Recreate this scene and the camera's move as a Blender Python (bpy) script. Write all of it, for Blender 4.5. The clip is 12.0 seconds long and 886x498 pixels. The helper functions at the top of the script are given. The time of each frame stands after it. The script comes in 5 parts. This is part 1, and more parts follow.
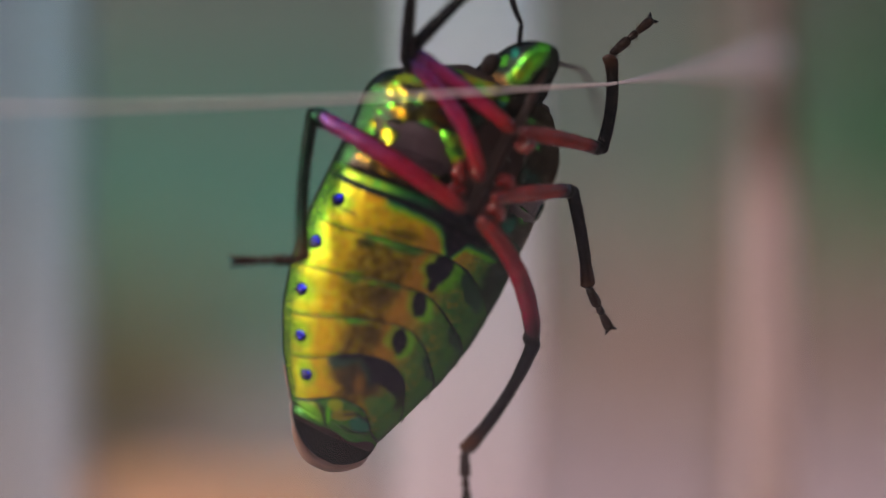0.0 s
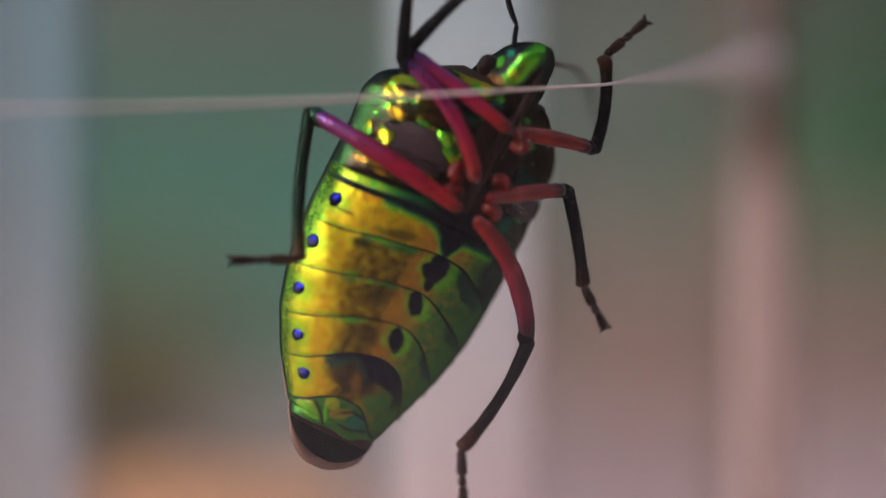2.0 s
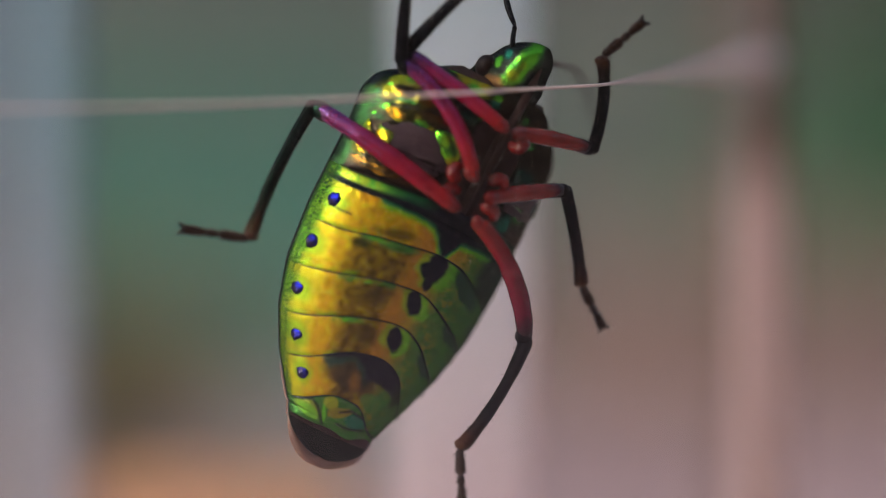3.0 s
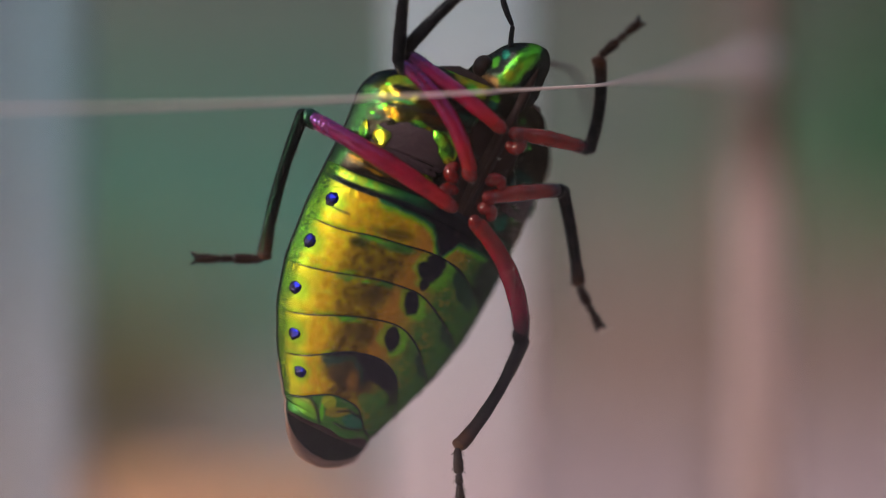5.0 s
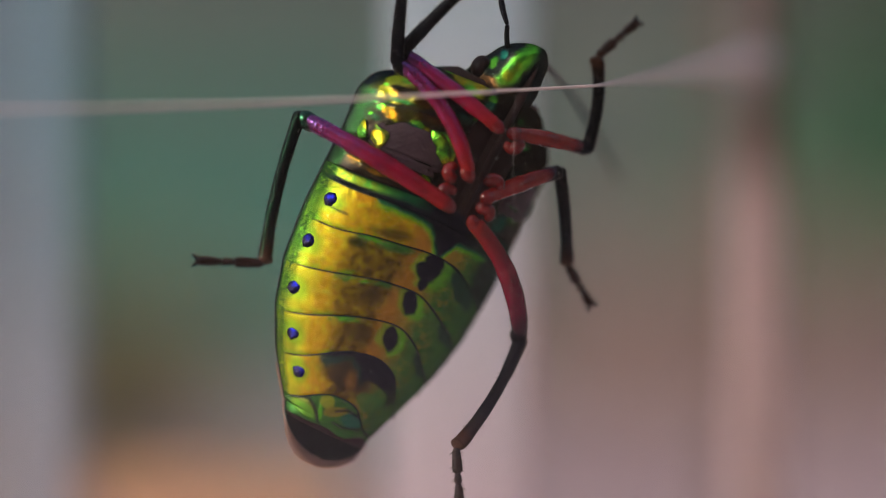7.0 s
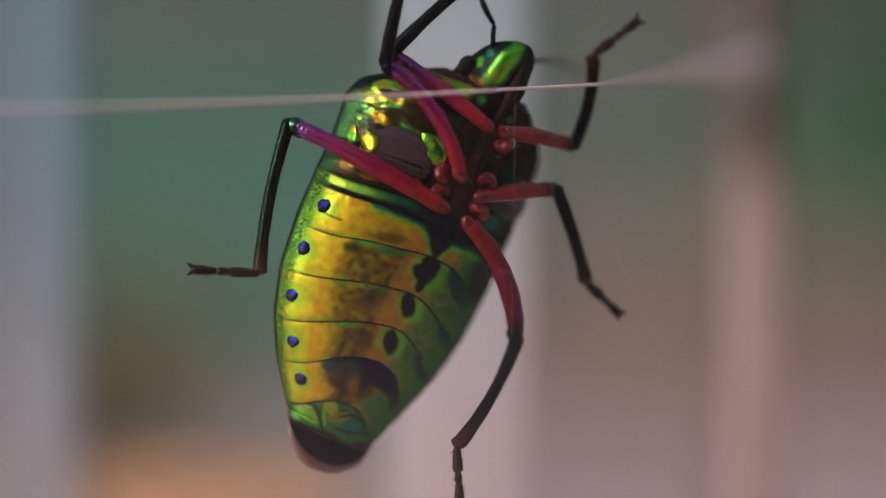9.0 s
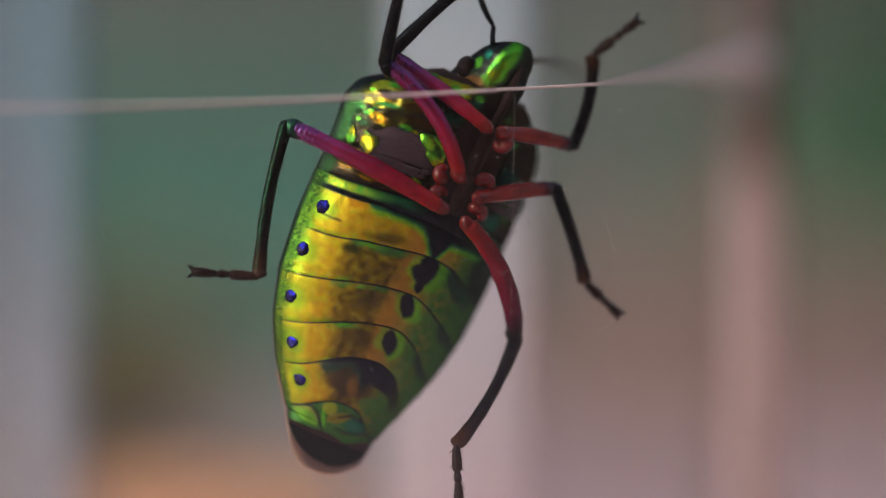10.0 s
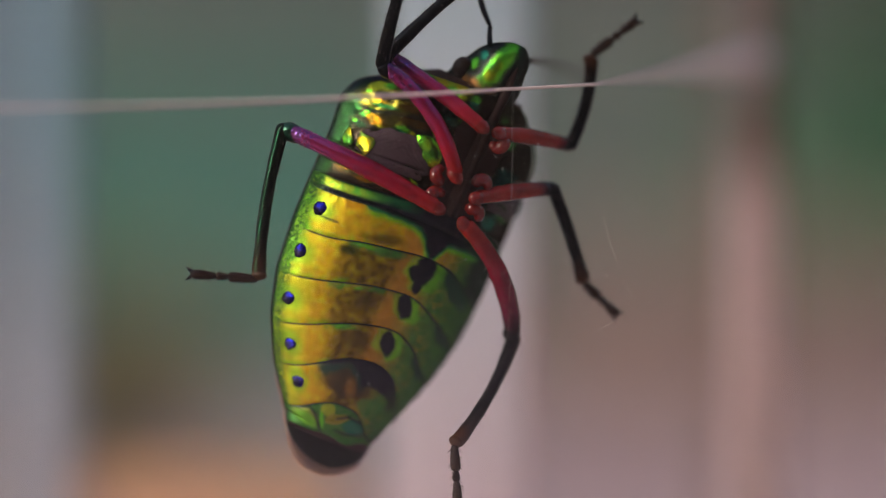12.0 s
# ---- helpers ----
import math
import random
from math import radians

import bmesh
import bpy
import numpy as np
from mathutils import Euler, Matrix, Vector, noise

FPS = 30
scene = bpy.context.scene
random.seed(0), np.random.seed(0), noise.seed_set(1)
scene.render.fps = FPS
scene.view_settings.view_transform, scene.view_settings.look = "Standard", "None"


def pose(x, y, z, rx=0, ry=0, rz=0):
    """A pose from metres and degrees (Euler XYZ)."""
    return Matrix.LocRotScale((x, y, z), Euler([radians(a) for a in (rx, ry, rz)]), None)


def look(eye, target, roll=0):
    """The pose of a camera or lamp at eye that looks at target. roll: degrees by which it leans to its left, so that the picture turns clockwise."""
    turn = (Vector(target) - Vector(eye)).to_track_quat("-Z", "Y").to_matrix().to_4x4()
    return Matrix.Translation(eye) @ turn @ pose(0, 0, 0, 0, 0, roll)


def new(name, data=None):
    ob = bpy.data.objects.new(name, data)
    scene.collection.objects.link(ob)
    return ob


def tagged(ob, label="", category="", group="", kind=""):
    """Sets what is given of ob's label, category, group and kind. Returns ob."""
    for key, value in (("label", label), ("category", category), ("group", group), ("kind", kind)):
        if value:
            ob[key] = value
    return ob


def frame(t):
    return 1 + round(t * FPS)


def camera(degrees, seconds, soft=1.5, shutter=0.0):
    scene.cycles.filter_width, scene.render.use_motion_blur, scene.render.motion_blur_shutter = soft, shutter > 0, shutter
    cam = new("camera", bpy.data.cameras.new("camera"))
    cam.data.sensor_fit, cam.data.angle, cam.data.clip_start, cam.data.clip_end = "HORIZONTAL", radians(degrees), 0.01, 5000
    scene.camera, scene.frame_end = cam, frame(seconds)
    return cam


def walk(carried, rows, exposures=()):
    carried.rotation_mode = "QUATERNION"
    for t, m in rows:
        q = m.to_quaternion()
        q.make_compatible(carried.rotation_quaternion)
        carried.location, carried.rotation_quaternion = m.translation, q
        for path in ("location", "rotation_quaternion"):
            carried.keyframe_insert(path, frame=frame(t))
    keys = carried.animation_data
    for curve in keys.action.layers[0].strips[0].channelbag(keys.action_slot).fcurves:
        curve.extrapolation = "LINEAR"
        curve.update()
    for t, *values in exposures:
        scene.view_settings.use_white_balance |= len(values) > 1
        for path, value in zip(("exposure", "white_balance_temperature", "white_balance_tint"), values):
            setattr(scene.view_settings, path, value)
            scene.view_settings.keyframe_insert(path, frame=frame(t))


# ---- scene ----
MM = 0.001
D_EYE = 149.76
TILT = 2.66

# ---- camera: a macro lens on a slowly sliding support ----
cam = camera(10.44, 12.0, soft=0.7)
cam.data.dof.use_dof = True
cam.data.dof.focus_distance = 0.1515
cam.data.dof.aperture_fstop = 19.0
cam.data.dof.aperture_blades = 0
CAM_ROWS = (
    (0.0, -0.284, -147.649, 46.893), (1.0, -0.222, -148.176, 46.908), (2.0, -0.167, -148.634, 46.921),
    (3.0, -0.118, -149.023, 46.932), (4.0, -0.075, -149.340, 46.942), (5.0, -0.038, -149.585, 46.950),
    (6.0, -0.008, -149.757, 46.957), (7.2, 0.020, -149.867, 46.962), (8.8, -0.015, -150.298, 46.927),
    (10.0, 0.013, -150.359, 46.927), (12.0, 0.061, -150.462, 46.929),
)
walk(cam, [(t, pose(x * MM, y * MM, z * MM, 90 - TILT, 0, 0)) for t, x, y, z in CAM_ROWS],
     exposures=((0.0, 0.31, 6560, 15.5), (3.0, 0.26, 6560, 15.5), (6.0, 0.22, 6560, 15.5), (12.0, 0.21, 6560, 15.5)))

# ---- world and sun ----
world = bpy.data.worlds.new("sky")
scene.world = world
world.use_nodes = True
wn = world.node_tree.nodes
sky = wn.new("ShaderNodeTexSky")
sky.sky_type, sky.sun_disc = "NISHITA", False
sky.sun_elevation, sky.sun_rotation = radians(28), radians(238)
sky.altitude, sky.air_density, sky.dust_density = 100, 1.5, 3.0
wn["Background"].inputs["Strength"].default_value = 0.15
world.node_tree.links.new(sky.outputs[0], wn["Background"].inputs["Color"])
sun_data = bpy.data.lights.new("sun", "SUN")
sun_data.energy, sun_data.angle, sun_data.color = 1.2, radians(26), (1.0, 0.97, 0.92)
sun = new("sun", sun_data)
sun.matrix_world = look((-1.7, -1.05, 1.1), (0, 0, 0.04))


# ---- materials ----
def material(name, color, rough=0.5, metal=0.0, spec=0.5, tint=None, noise_scale=0.0, vary=0.0, bump=0.0,
             bump_scale=0.0, coat=0.0, pigment=False, cells=0.0, cell_bump=0.0, through_light=0.0, gloss=None, lustre=0.0):
    """A surface with grain at two scales; scales are per metre."""
    m = bpy.data.materials.new(name)
    m.use_nodes = True
    nt = m.node_tree
    n, lk = nt.nodes, nt.links
    b = n["Principled BSDF"]
    b.inputs["Roughness"].default_value = rough
    b.inputs["Metallic"].default_value = metal
    b.inputs["Specular IOR Level"].default_value = spec
    b.inputs["Coat Weight"].default_value = coat
    b.inputs["Coat Roughness"].default_value = 0.15
    if tint:
        b.inputs["Specular Tint"].default_value = (*tint, 1)
    if through_light:
        b.inputs["Subsurface Weight"].default_value = through_light
        b.inputs["Subsurface Radius"].default_value = (0.0004, 0.0002, 0.0001)
    co = n.new("ShaderNodeTexCoord")
    if pigment:
        src = n.new("ShaderNodeAttribute")
        src.attribute_name = "pigment"
        out = src.outputs["Color"]
    else:
        src = n.new("ShaderNodeRGB")
        src.outputs[0].default_value = (*color, 1)
        out = src.outputs[0]
    if noise_scale:
        coarse = n.new("ShaderNodeTexNoise")
        coarse.inputs["Scale"].default_value = noise_scale
        coarse.inputs["Detail"].default_value = 4
        lk.new(co.outputs["Object"], coarse.inputs["Vector"])
        fine = n.new("ShaderNodeTexNoise")
        fine.inputs["Scale"].default_value = noise_scale * 9
        fine.inputs["Detail"].default_value = 3
        lk.new(co.outputs["Object"], fine.inputs["Vector"])
        both = n.new("ShaderNodeMath")
        both.operation = "ADD"
        lk.new(coarse.outputs["Fac"], both.inputs[0])
        lk.new(fine.outputs["Fac"], both.inputs[1])
        rng = n.new("ShaderNodeMapRange")
        rng.inputs["From Min"].default_value, rng.inputs["From Max"].default_value = 0.6, 1.4
        rng.inputs["To Min"].default_value, rng.inputs["To Max"].default_value = 1 - vary, 1 + vary
        lk.new(both.outputs[0], rng.inputs["Value"])
        mul = n.new("ShaderNodeMix")
        mul.data_type, mul.blend_type = "RGBA", "MULTIPLY"
        mul.inputs[0].default_value = 1.0
        lk.new(out, mul.inputs[6])
        lk.new(rng.outputs[0], mul.inputs[7])
        out = mul.outputs[2]
    lk.new(out, b.inputs["Base Color"])
    last = None
    if bump:
        grain = n.new("ShaderNodeTexNoise")
        grain.inputs["Scale"].default_value = bump_scale
        grain.inputs["Detail"].default_value = 4
        lk.new(co.outputs["Object"], grain.inputs["Vector"])
        bp = n.new("ShaderNodeBump")
        bp.inputs["Strength"].default_value = bump
        bp.inputs["Distance"].default_value = 0.3 / bump_scale
        lk.new(grain.outputs["Fac"], bp.inputs["Height"])
        last = bp
    if cells:
        vor = n.new("ShaderNodeTexVoronoi")
        vor.inputs["Scale"].default_value = cells
        lk.new(co.outputs["Object"], vor.inputs["Vector"])
        b2 = n.new("ShaderNodeBump")
        b2.inputs["Strength"].default_value = cell_bump
        b2.inputs["Distance"].default_value = 0.35 / cells
        b2.invert = True
        lk.new(vor.outputs["Distance"], b2.inputs["Height"])
        if pigment:
            gap = n.new("ShaderNodeMapRange")
            gap.inputs["From Min"].default_value, gap.inputs["From Max"].default_value = 0.22, 0.50
            lk.new(vor.outputs["Distance"], gap.inputs["Value"])
            deep = n.new("ShaderNodeMath")
            deep.operation = "MULTIPLY"
            lk.new(gap.outputs[0], deep.inputs[0])
            lk.new(src.outputs["Alpha"], deep.inputs[1])
            pit = n.new("ShaderNodeMix")
            pit.data_type = "RGBA"
            lk.new(deep.outputs[0], pit.inputs[0])
            lk.new(out, pit.inputs[6])
            pit.inputs[7].default_value = (0.025, 0.08, 0.018, 1)
            lk.new(pit.outputs[2], b.inputs["Base Color"])
        if last:
            lk.new(last.outputs[0], b2.inputs["Normal"])
        last = b2
    if pigment and last:
        # the grain is strongest where the pigment's alpha says so
        lk.new(src.outputs["Alpha"], last.inputs["Strength"])
    if last:
        lk.new(last.outputs[0], b.inputs["Normal"])
    if lustre:
        # layered cuticle: the reflection keeps the pigment's colour
        shine = n.new("ShaderNodeBsdfGlossy")
        shine.inputs["Roughness"].default_value = rough
        lk.new(b.inputs["Base Color"].links[0].from_socket, shine.inputs["Color"])
        if last:
            lk.new(last.outputs[0], shine.inputs["Normal"])
        layers = n.new("ShaderNodeMixShader")
        layers.inputs[0].default_value = lustre
        lk.new(b.outputs[0], layers.inputs[1])
        lk.new(shine.outputs[0], layers.inputs[2])
        lk.new(layers.outputs[0], n["Material Output"].inputs["Surface"])
    if gloss:
        # a coloured film of lustre over the body colour
        film = n.new("ShaderNodeBsdfGlossy")
        film.inputs["Color"].default_value = (*gloss[0], 1)
        film.inputs["Roughness"].default_value = gloss[2]
        if last:
            lk.new(last.outputs[0], film.inputs["Normal"])
        mix = n.new("ShaderNodeMixShader")
        mix.inputs[0].default_value = gloss[1]
        if len(gloss) > 3:
            # the lustre grows along the limb
            xyz, grow = n.new("ShaderNodeSeparateXYZ"), n.new("ShaderNodeMapRange")
            lk.new(co.outputs["Object"], xyz.inputs[0])
            grow.inputs["From Min"].default_value, grow.inputs["From Max"].default_value = gloss[3], gloss[4]
            grow.inputs["To Max"].default_value = gloss[1]
            lk.new(xyz.outputs["X"], grow.inputs["Value"])
            lk.new(grow.outputs[0], mix.inputs[0])
        lk.new(b.outputs[0], mix.inputs[1])
        lk.new(film.outputs[0], mix.inputs[2])
        lk.new(mix.outputs[0], n["Material Output"].inputs["Surface"])
    return m


def glass(name, rough=0.0, color=(1, 1, 1)):
    m = bpy.data.materials.new(name)
    m.use_nodes = True
    b = m.node_tree.nodes["Principled BSDF"]
    b.inputs["Base Color"].default_value = (*color, 1)
    b.inputs["Transmission Weight"].default_value = 1.0
    b.inputs["Roughness"].default_value = rough
    b.inputs["IOR"].default_value = 1.46
    return m


CUTICLE = material("iridescent_cuticle", (0, 0, 0), 0.47, 0.0, 0.08, None, 3600, 0.45, 0.25, 13000, 0.0, True, 18500, 0.9, lustre=0.93)
SMOOTH_CUTICLE = material("polished_cuticle", (0, 0, 0), 0.24, 0.0, 0.06, None, 1800, 0.35, 0.16, 5000, 0.0, True, 20000, 0.6, lustre=0.95)
SHELL = material("dark_green_shell", (0.008, 0.018, 0.013), 0.5, 0.0, 0.12, None, 1200, 0.4, 0.2, 9000, 0.0, False, 9000, 0.5)
BLACK_CUTICLE = material("black_cuticle", (0.030, 0.016, 0.014), 0.65, 0.0, 0.08, None, 1500, 0.4, 0.3, 6000)
PLUM_CUTICLE = material("matt_plum_cuticle", (0.045, 0.026, 0.032), 0.5, 0.0, 0.11, None, 1500, 0.3, 0.5, 3500)
LEG_RED = material("red_leg", (0, 0, 0), 0.22, 0.0, 0.2, None, 1600, 0.5, 0.25, 5200, 0.1, True)
COXA_RED = material("dark_red_coxa", (0.115, 0.005, 0.004), 0.13, 0.0, 0.45, None, 1800, 0.5, 0.3, 4500, 0.1)
LEG_MAGENTA = material("magenta_leg", (0, 0, 0), 0.2, 0.0, 0.22, (0.8, 0.5, 1.0), 1600, 0.5, 0.25, 6000, 0.1, True, 0, 0, 0.0, ((0.50, 0.26, 1.0), 0.12, 0.10, 0.0006, 0.0032))
LEG_VIOLET = material("violet_red_leg", (0, 0, 0), 0.2, 0.0, 0.22, (0.8, 0.5, 1.0), 1600, 0.5, 0.25, 6000, 0.1, True, 0, 0, 0.0, ((0.48, 0.28, 1.0), 0.15, 0.11, 0.0020, 0.0046))
LEG_KNEE = material("green_knee", (0.003, 0.012, 0.008), 0.25, 0.2, 0.4, (0.3, 1.0, 0.6), 1500, 0.3, 0.2, 7000, 0.2, False, 0, 0, 0, ((0.08, 0.9, 0.35), 0.03, 0.08))
LEG_BLACK = material("black_leg", (0.0035, 0.0026, 0.003), 0.32, 0.0, 0.09, (0.6, 0.75, 1.0), 1500, 0.4, 0.5, 5000)
LEG_TIBIA = material("black_and_rust_leg", (0, 0, 0), 0.3, 0.0, 0.10, (0.7, 0.8, 1.0), 2200, 0.6, 0.4, 6000, 0.0, True)
LEG_GREEN = material("green_black_leg", (0, 0, 0), 0.22, 0.0, 0.10, (0.3, 1.0, 0.55), 1800, 0.5, 0.25, 7000, 0, True, 0, 0, 0, ((0.05, 0.6, 0.25), 0.008, 0.08))
LEG_BROWN = material("brown_tarsus", (0.016, 0.0058, 0.003), 0.4, 0.0, 0.12, None, 2500, 0.6, 0.3, 9000, 0, False, 0, 0, 0.15)
LEG_RUST = material("rusty_tibia_end", (0.045, 0.015, 0.005), 0.4, 0.0, 0.2, None, 2500, 0.5, 0.3, 9000)
EYE = material("dark_eye", (0.012, 0.005, 0.004), 0.42, 0.0, 0.12, None, 2500, 0.5, 0.2, 9000)
MEMBRANE = material("pale_membrane", (0.24, 0.14, 0.11), 0.4, 0.0, 0.5, None, 2200, 0.25, 0.2, 6000, 0, False, 0, 0, 0.5)
HAIR = material("fine_bristle", (0.05, 0.025, 0.015), 0.4)
CLEAR = glass("clear_acrylic")
DUSTY = glass("dusty_clear_acrylic")
_nt = DUSTY.node_tree
_film, _mix = _nt.nodes.new("ShaderNodeBsdfDiffuse"), _nt.nodes.new("ShaderNodeMixShader")
_haze, _amount = _nt.nodes.new("ShaderNodeTexNoise"), _nt.nodes.new("ShaderNodeMapRange")
_film.inputs["Color"].default_value = (0.8, 0.74, 0.72, 1)
_haze.inputs["Scale"].default_value, _haze.inputs["Detail"].default_value = 220, 5
_amount.inputs["To Min"].default_value, _amount.inputs["To Max"].default_value = 0.0005, 0.005
_nt.links.new(_nt.nodes.new("ShaderNodeTexCoord").outputs["Object"], _haze.inputs["Vector"])
_nt.links.new(_haze.outputs["Fac"], _amount.inputs["Value"])
_nt.links.new(_amount.outputs[0], _mix.inputs[0])
_nt.links.new(_nt.nodes["Principled BSDF"].outputs[0], _mix.inputs[1])
_nt.links.new(_film.outputs[0], _mix.inputs[2])
_nt.links.new(_mix.outputs[0], _nt.nodes["Material Output"].inputs["Surface"])
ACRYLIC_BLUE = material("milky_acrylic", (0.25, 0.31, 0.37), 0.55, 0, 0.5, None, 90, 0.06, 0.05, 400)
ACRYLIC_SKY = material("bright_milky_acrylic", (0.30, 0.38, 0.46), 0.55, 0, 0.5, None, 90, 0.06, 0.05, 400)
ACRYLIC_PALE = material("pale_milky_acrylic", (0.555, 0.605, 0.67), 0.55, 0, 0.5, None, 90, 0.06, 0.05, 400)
ACRYLIC_ROSE = material("rosy_acrylic", (0.50, 0.355, 0.345), 0.55, 0, 0.5, None, 90, 0.06, 0.05, 400)
ACRYLIC_BROWN = material("brown_acrylic", (0.20, 0.155, 0.145), 0.55, 0, 0.5, None, 90, 0.06, 0.05, 400)
for milky in (ACRYLIC_BLUE, ACRYLIC_SKY, ACRYLIC_PALE, ACRYLIC_ROSE, ACRYLIC_BROWN):
    milky.node_tree.nodes["Principled BSDF"].inputs["Transmission Weight"].default_value = 0.45


def height_tint(mat, low, high, foot, top):
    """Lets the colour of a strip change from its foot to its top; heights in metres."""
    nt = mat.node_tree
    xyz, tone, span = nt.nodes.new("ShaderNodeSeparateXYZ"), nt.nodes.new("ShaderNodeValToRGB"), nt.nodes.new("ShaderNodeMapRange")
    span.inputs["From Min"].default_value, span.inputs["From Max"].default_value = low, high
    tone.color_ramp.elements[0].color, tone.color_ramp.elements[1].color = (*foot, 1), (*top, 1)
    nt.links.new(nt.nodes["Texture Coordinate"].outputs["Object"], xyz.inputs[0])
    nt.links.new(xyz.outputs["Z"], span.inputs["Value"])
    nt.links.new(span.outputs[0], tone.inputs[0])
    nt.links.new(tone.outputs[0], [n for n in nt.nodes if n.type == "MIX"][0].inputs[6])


# bluish sky light above and rosy table bounce below, painted into these strips
height_tint(ACRYLIC_PALE, 0.026, 0.048, (0.70, 0.545, 0.59), (0.51, 0.63, 0.71))
height_tint(ACRYLIC_BLUE, 0.027, 0.044, (0.31, 0.295, 0.33), (0.16, 0.24, 0.30))
height_tint(ACRYLIC_SKY, 0.027, 0.044, (0.38, 0.375, 0.435), (0.215, 0.355, 0.44))
# this one: rosy below, darker brown at its top
height_tint(ACRYLIC_ROSE, 0.0398, 0.0430, (0.50, 0.355, 0.345), (0.13, 0.085, 0.068))
FIBRE = material("pale_fibre", (0.75, 0.60, 0.57), 0.5, 0, 0.5, None, 800, 0.1)
DUST = material("dust", (0.85, 0.80, 0.76), 0.8, 0, 0.3, None, 3000, 0.3)
DARK_DUST = material("dark_dust", (0.05, 0.03, 0.03), 0.8)
TABLE = material("rosy_tabletop", (0.52, 0.36, 0.365), 0.55, 0, 0.4, None, 14, 0.12, 0.1, 120)
CRATE = material("taupe_board", (0.23, 0.165, 0.145), 0.7, 0, 0.3, None, 12, 0.15, 0.1, 80)
CLAY = material("terracotta", (0.52, 0.28, 0.16), 0.8, 0, 0.3, None, 30, 0.15, 0.1, 150)
LEAF_GREEN = material("green_leaf", (0.06, 0.22, 0.11), 0.5, 0, 0.5, None, 20, 0.25)
LEAF_OLIVE = material("olive_leaf", (0.23, 0.215, 0.085), 0.55, 0, 0.4, None, 20, 0.25)
WALL_GREY = material("grey_render", (0.20, 0.235, 0.245), 0.85, 0, 0.3, None, 3, 0.12, 0.2, 60)
SOIL = material("garden_ground", (0.16, 0.12, 0.09), 0.9, 0, 0.2, None, 3, 0.25, 0.3, 30)
TEAL_PAINT = material("teal_paint", (0.062, 0.195, 0.160), 0.6, 0, 0.4, None, 6, 0.12, 0.1, 60)
SAGE_PAINT = material("weathered_sage", (0.20, 0.25, 0.215), 0.8, 0, 0.3, None, 6, 0.12, 0.1, 60)
DARK_PAINT = material("dark_green_paint", (0.05, 0.075, 0.055), 0.7, 0, 0.3, None, 6, 0.15, 0.1, 60)
WALL_DARK = material("dark_unseen_wall", (0.13, 0.115, 0.11), 0.9, 0, 0.2, None, 2, 0.2, 0.3, 30)
WOOD_DARK = material("brown_post_wood", (0.13, 0.075, 0.05), 0.65, 0, 0.4, None, 25, 0.3, 0.2, 120)


# ---- mesh helpers ----
def from_grid(rows, closed=False, caps=False):
    """A bmesh from rows of points, row after row joined by quads."""
    bm = bmesh.new()
    vs = [[bm.verts.new(p) for p in r] for r in rows]
    n = len(rows[0])
    for a, b in zip(vs, vs[1:]):
        for i in range(n if closed else n - 1):
            bm.faces.new((a[i], a[(i + 1) % n], b[(i + 1) % n], b[i]))
    if caps:
        bm.faces.new(list(reversed(vs[0])))
        bm.faces.new(vs[-1])
    return bm


def box(x0, x1, y0, y1, z0, z1, bevel=0.0):
    bm = bmesh.new()
    bmesh.ops.create_cube(bm, size=1)
    for v in bm.verts:
        v.co = ((x0 + x1) / 2 + v.co.x * (x1 - x0), (y0 + y1) / 2 + v.co.y * (y1 - y0), (z0 + z1) / 2 + v.co.z * (z1 - z0))
    if bevel:
        bmesh.ops.bevel(bm, geom=bm.edges[:], offset=bevel, segments=3, affect="EDGES", profile=0.6)
    return bm


def mesh_of(name, bm, mat, smooth=True):
    me = bpy.data.meshes.new(name)
    bmesh.ops.recalc_face_normals(bm, faces=bm.faces[:])
    bm.to_mesh(me)
    bm.free()
    for m in (mat if isinstance(mat, (list, tuple)) else [mat]):
        me.materials.append(m)
    me.polygons.foreach_set("use_smooth", [smooth] * len(me.polygons))
    return me


def part(name, bm, mat, parent, label="", smooth=True):
    ob = new(name, mesh_of(name, bm, mat, smooth))
    ob.parent = parent
    return tagged(ob, label)


def thing(name, bm, mat, label, category, group="", kind="", smooth=True):
    return tagged(new(name, mesh_of(name, bm, mat, smooth)), label, category, group, kind)


def tube(points, radii, sides=14, flat=1.0, round_ends=True):
    """A closed tube round a line of points."""
    pts = [Vector(p) for p in points]
    rows = []
    ref = Vector((0, 0, 1))
    for i, p in enumerate(pts):
        d = (pts[min(i + 1, len(pts) - 1)] - pts[max(i - 1, 0)]).normalized()
        side = ref.cross(d)
        if side.length < 1e-4:
            side = Vector((0, 1, 0)).cross(d)
        side.normalize()
        upv = d.cross(side)
        rows.append([p + side * math.cos(a) * radii[i] + upv * math.sin(a) * radii[i] * flat
                     for a in (2 * math.pi * k / sides for k in range(sides))])
    return from_grid(rows, True, True)


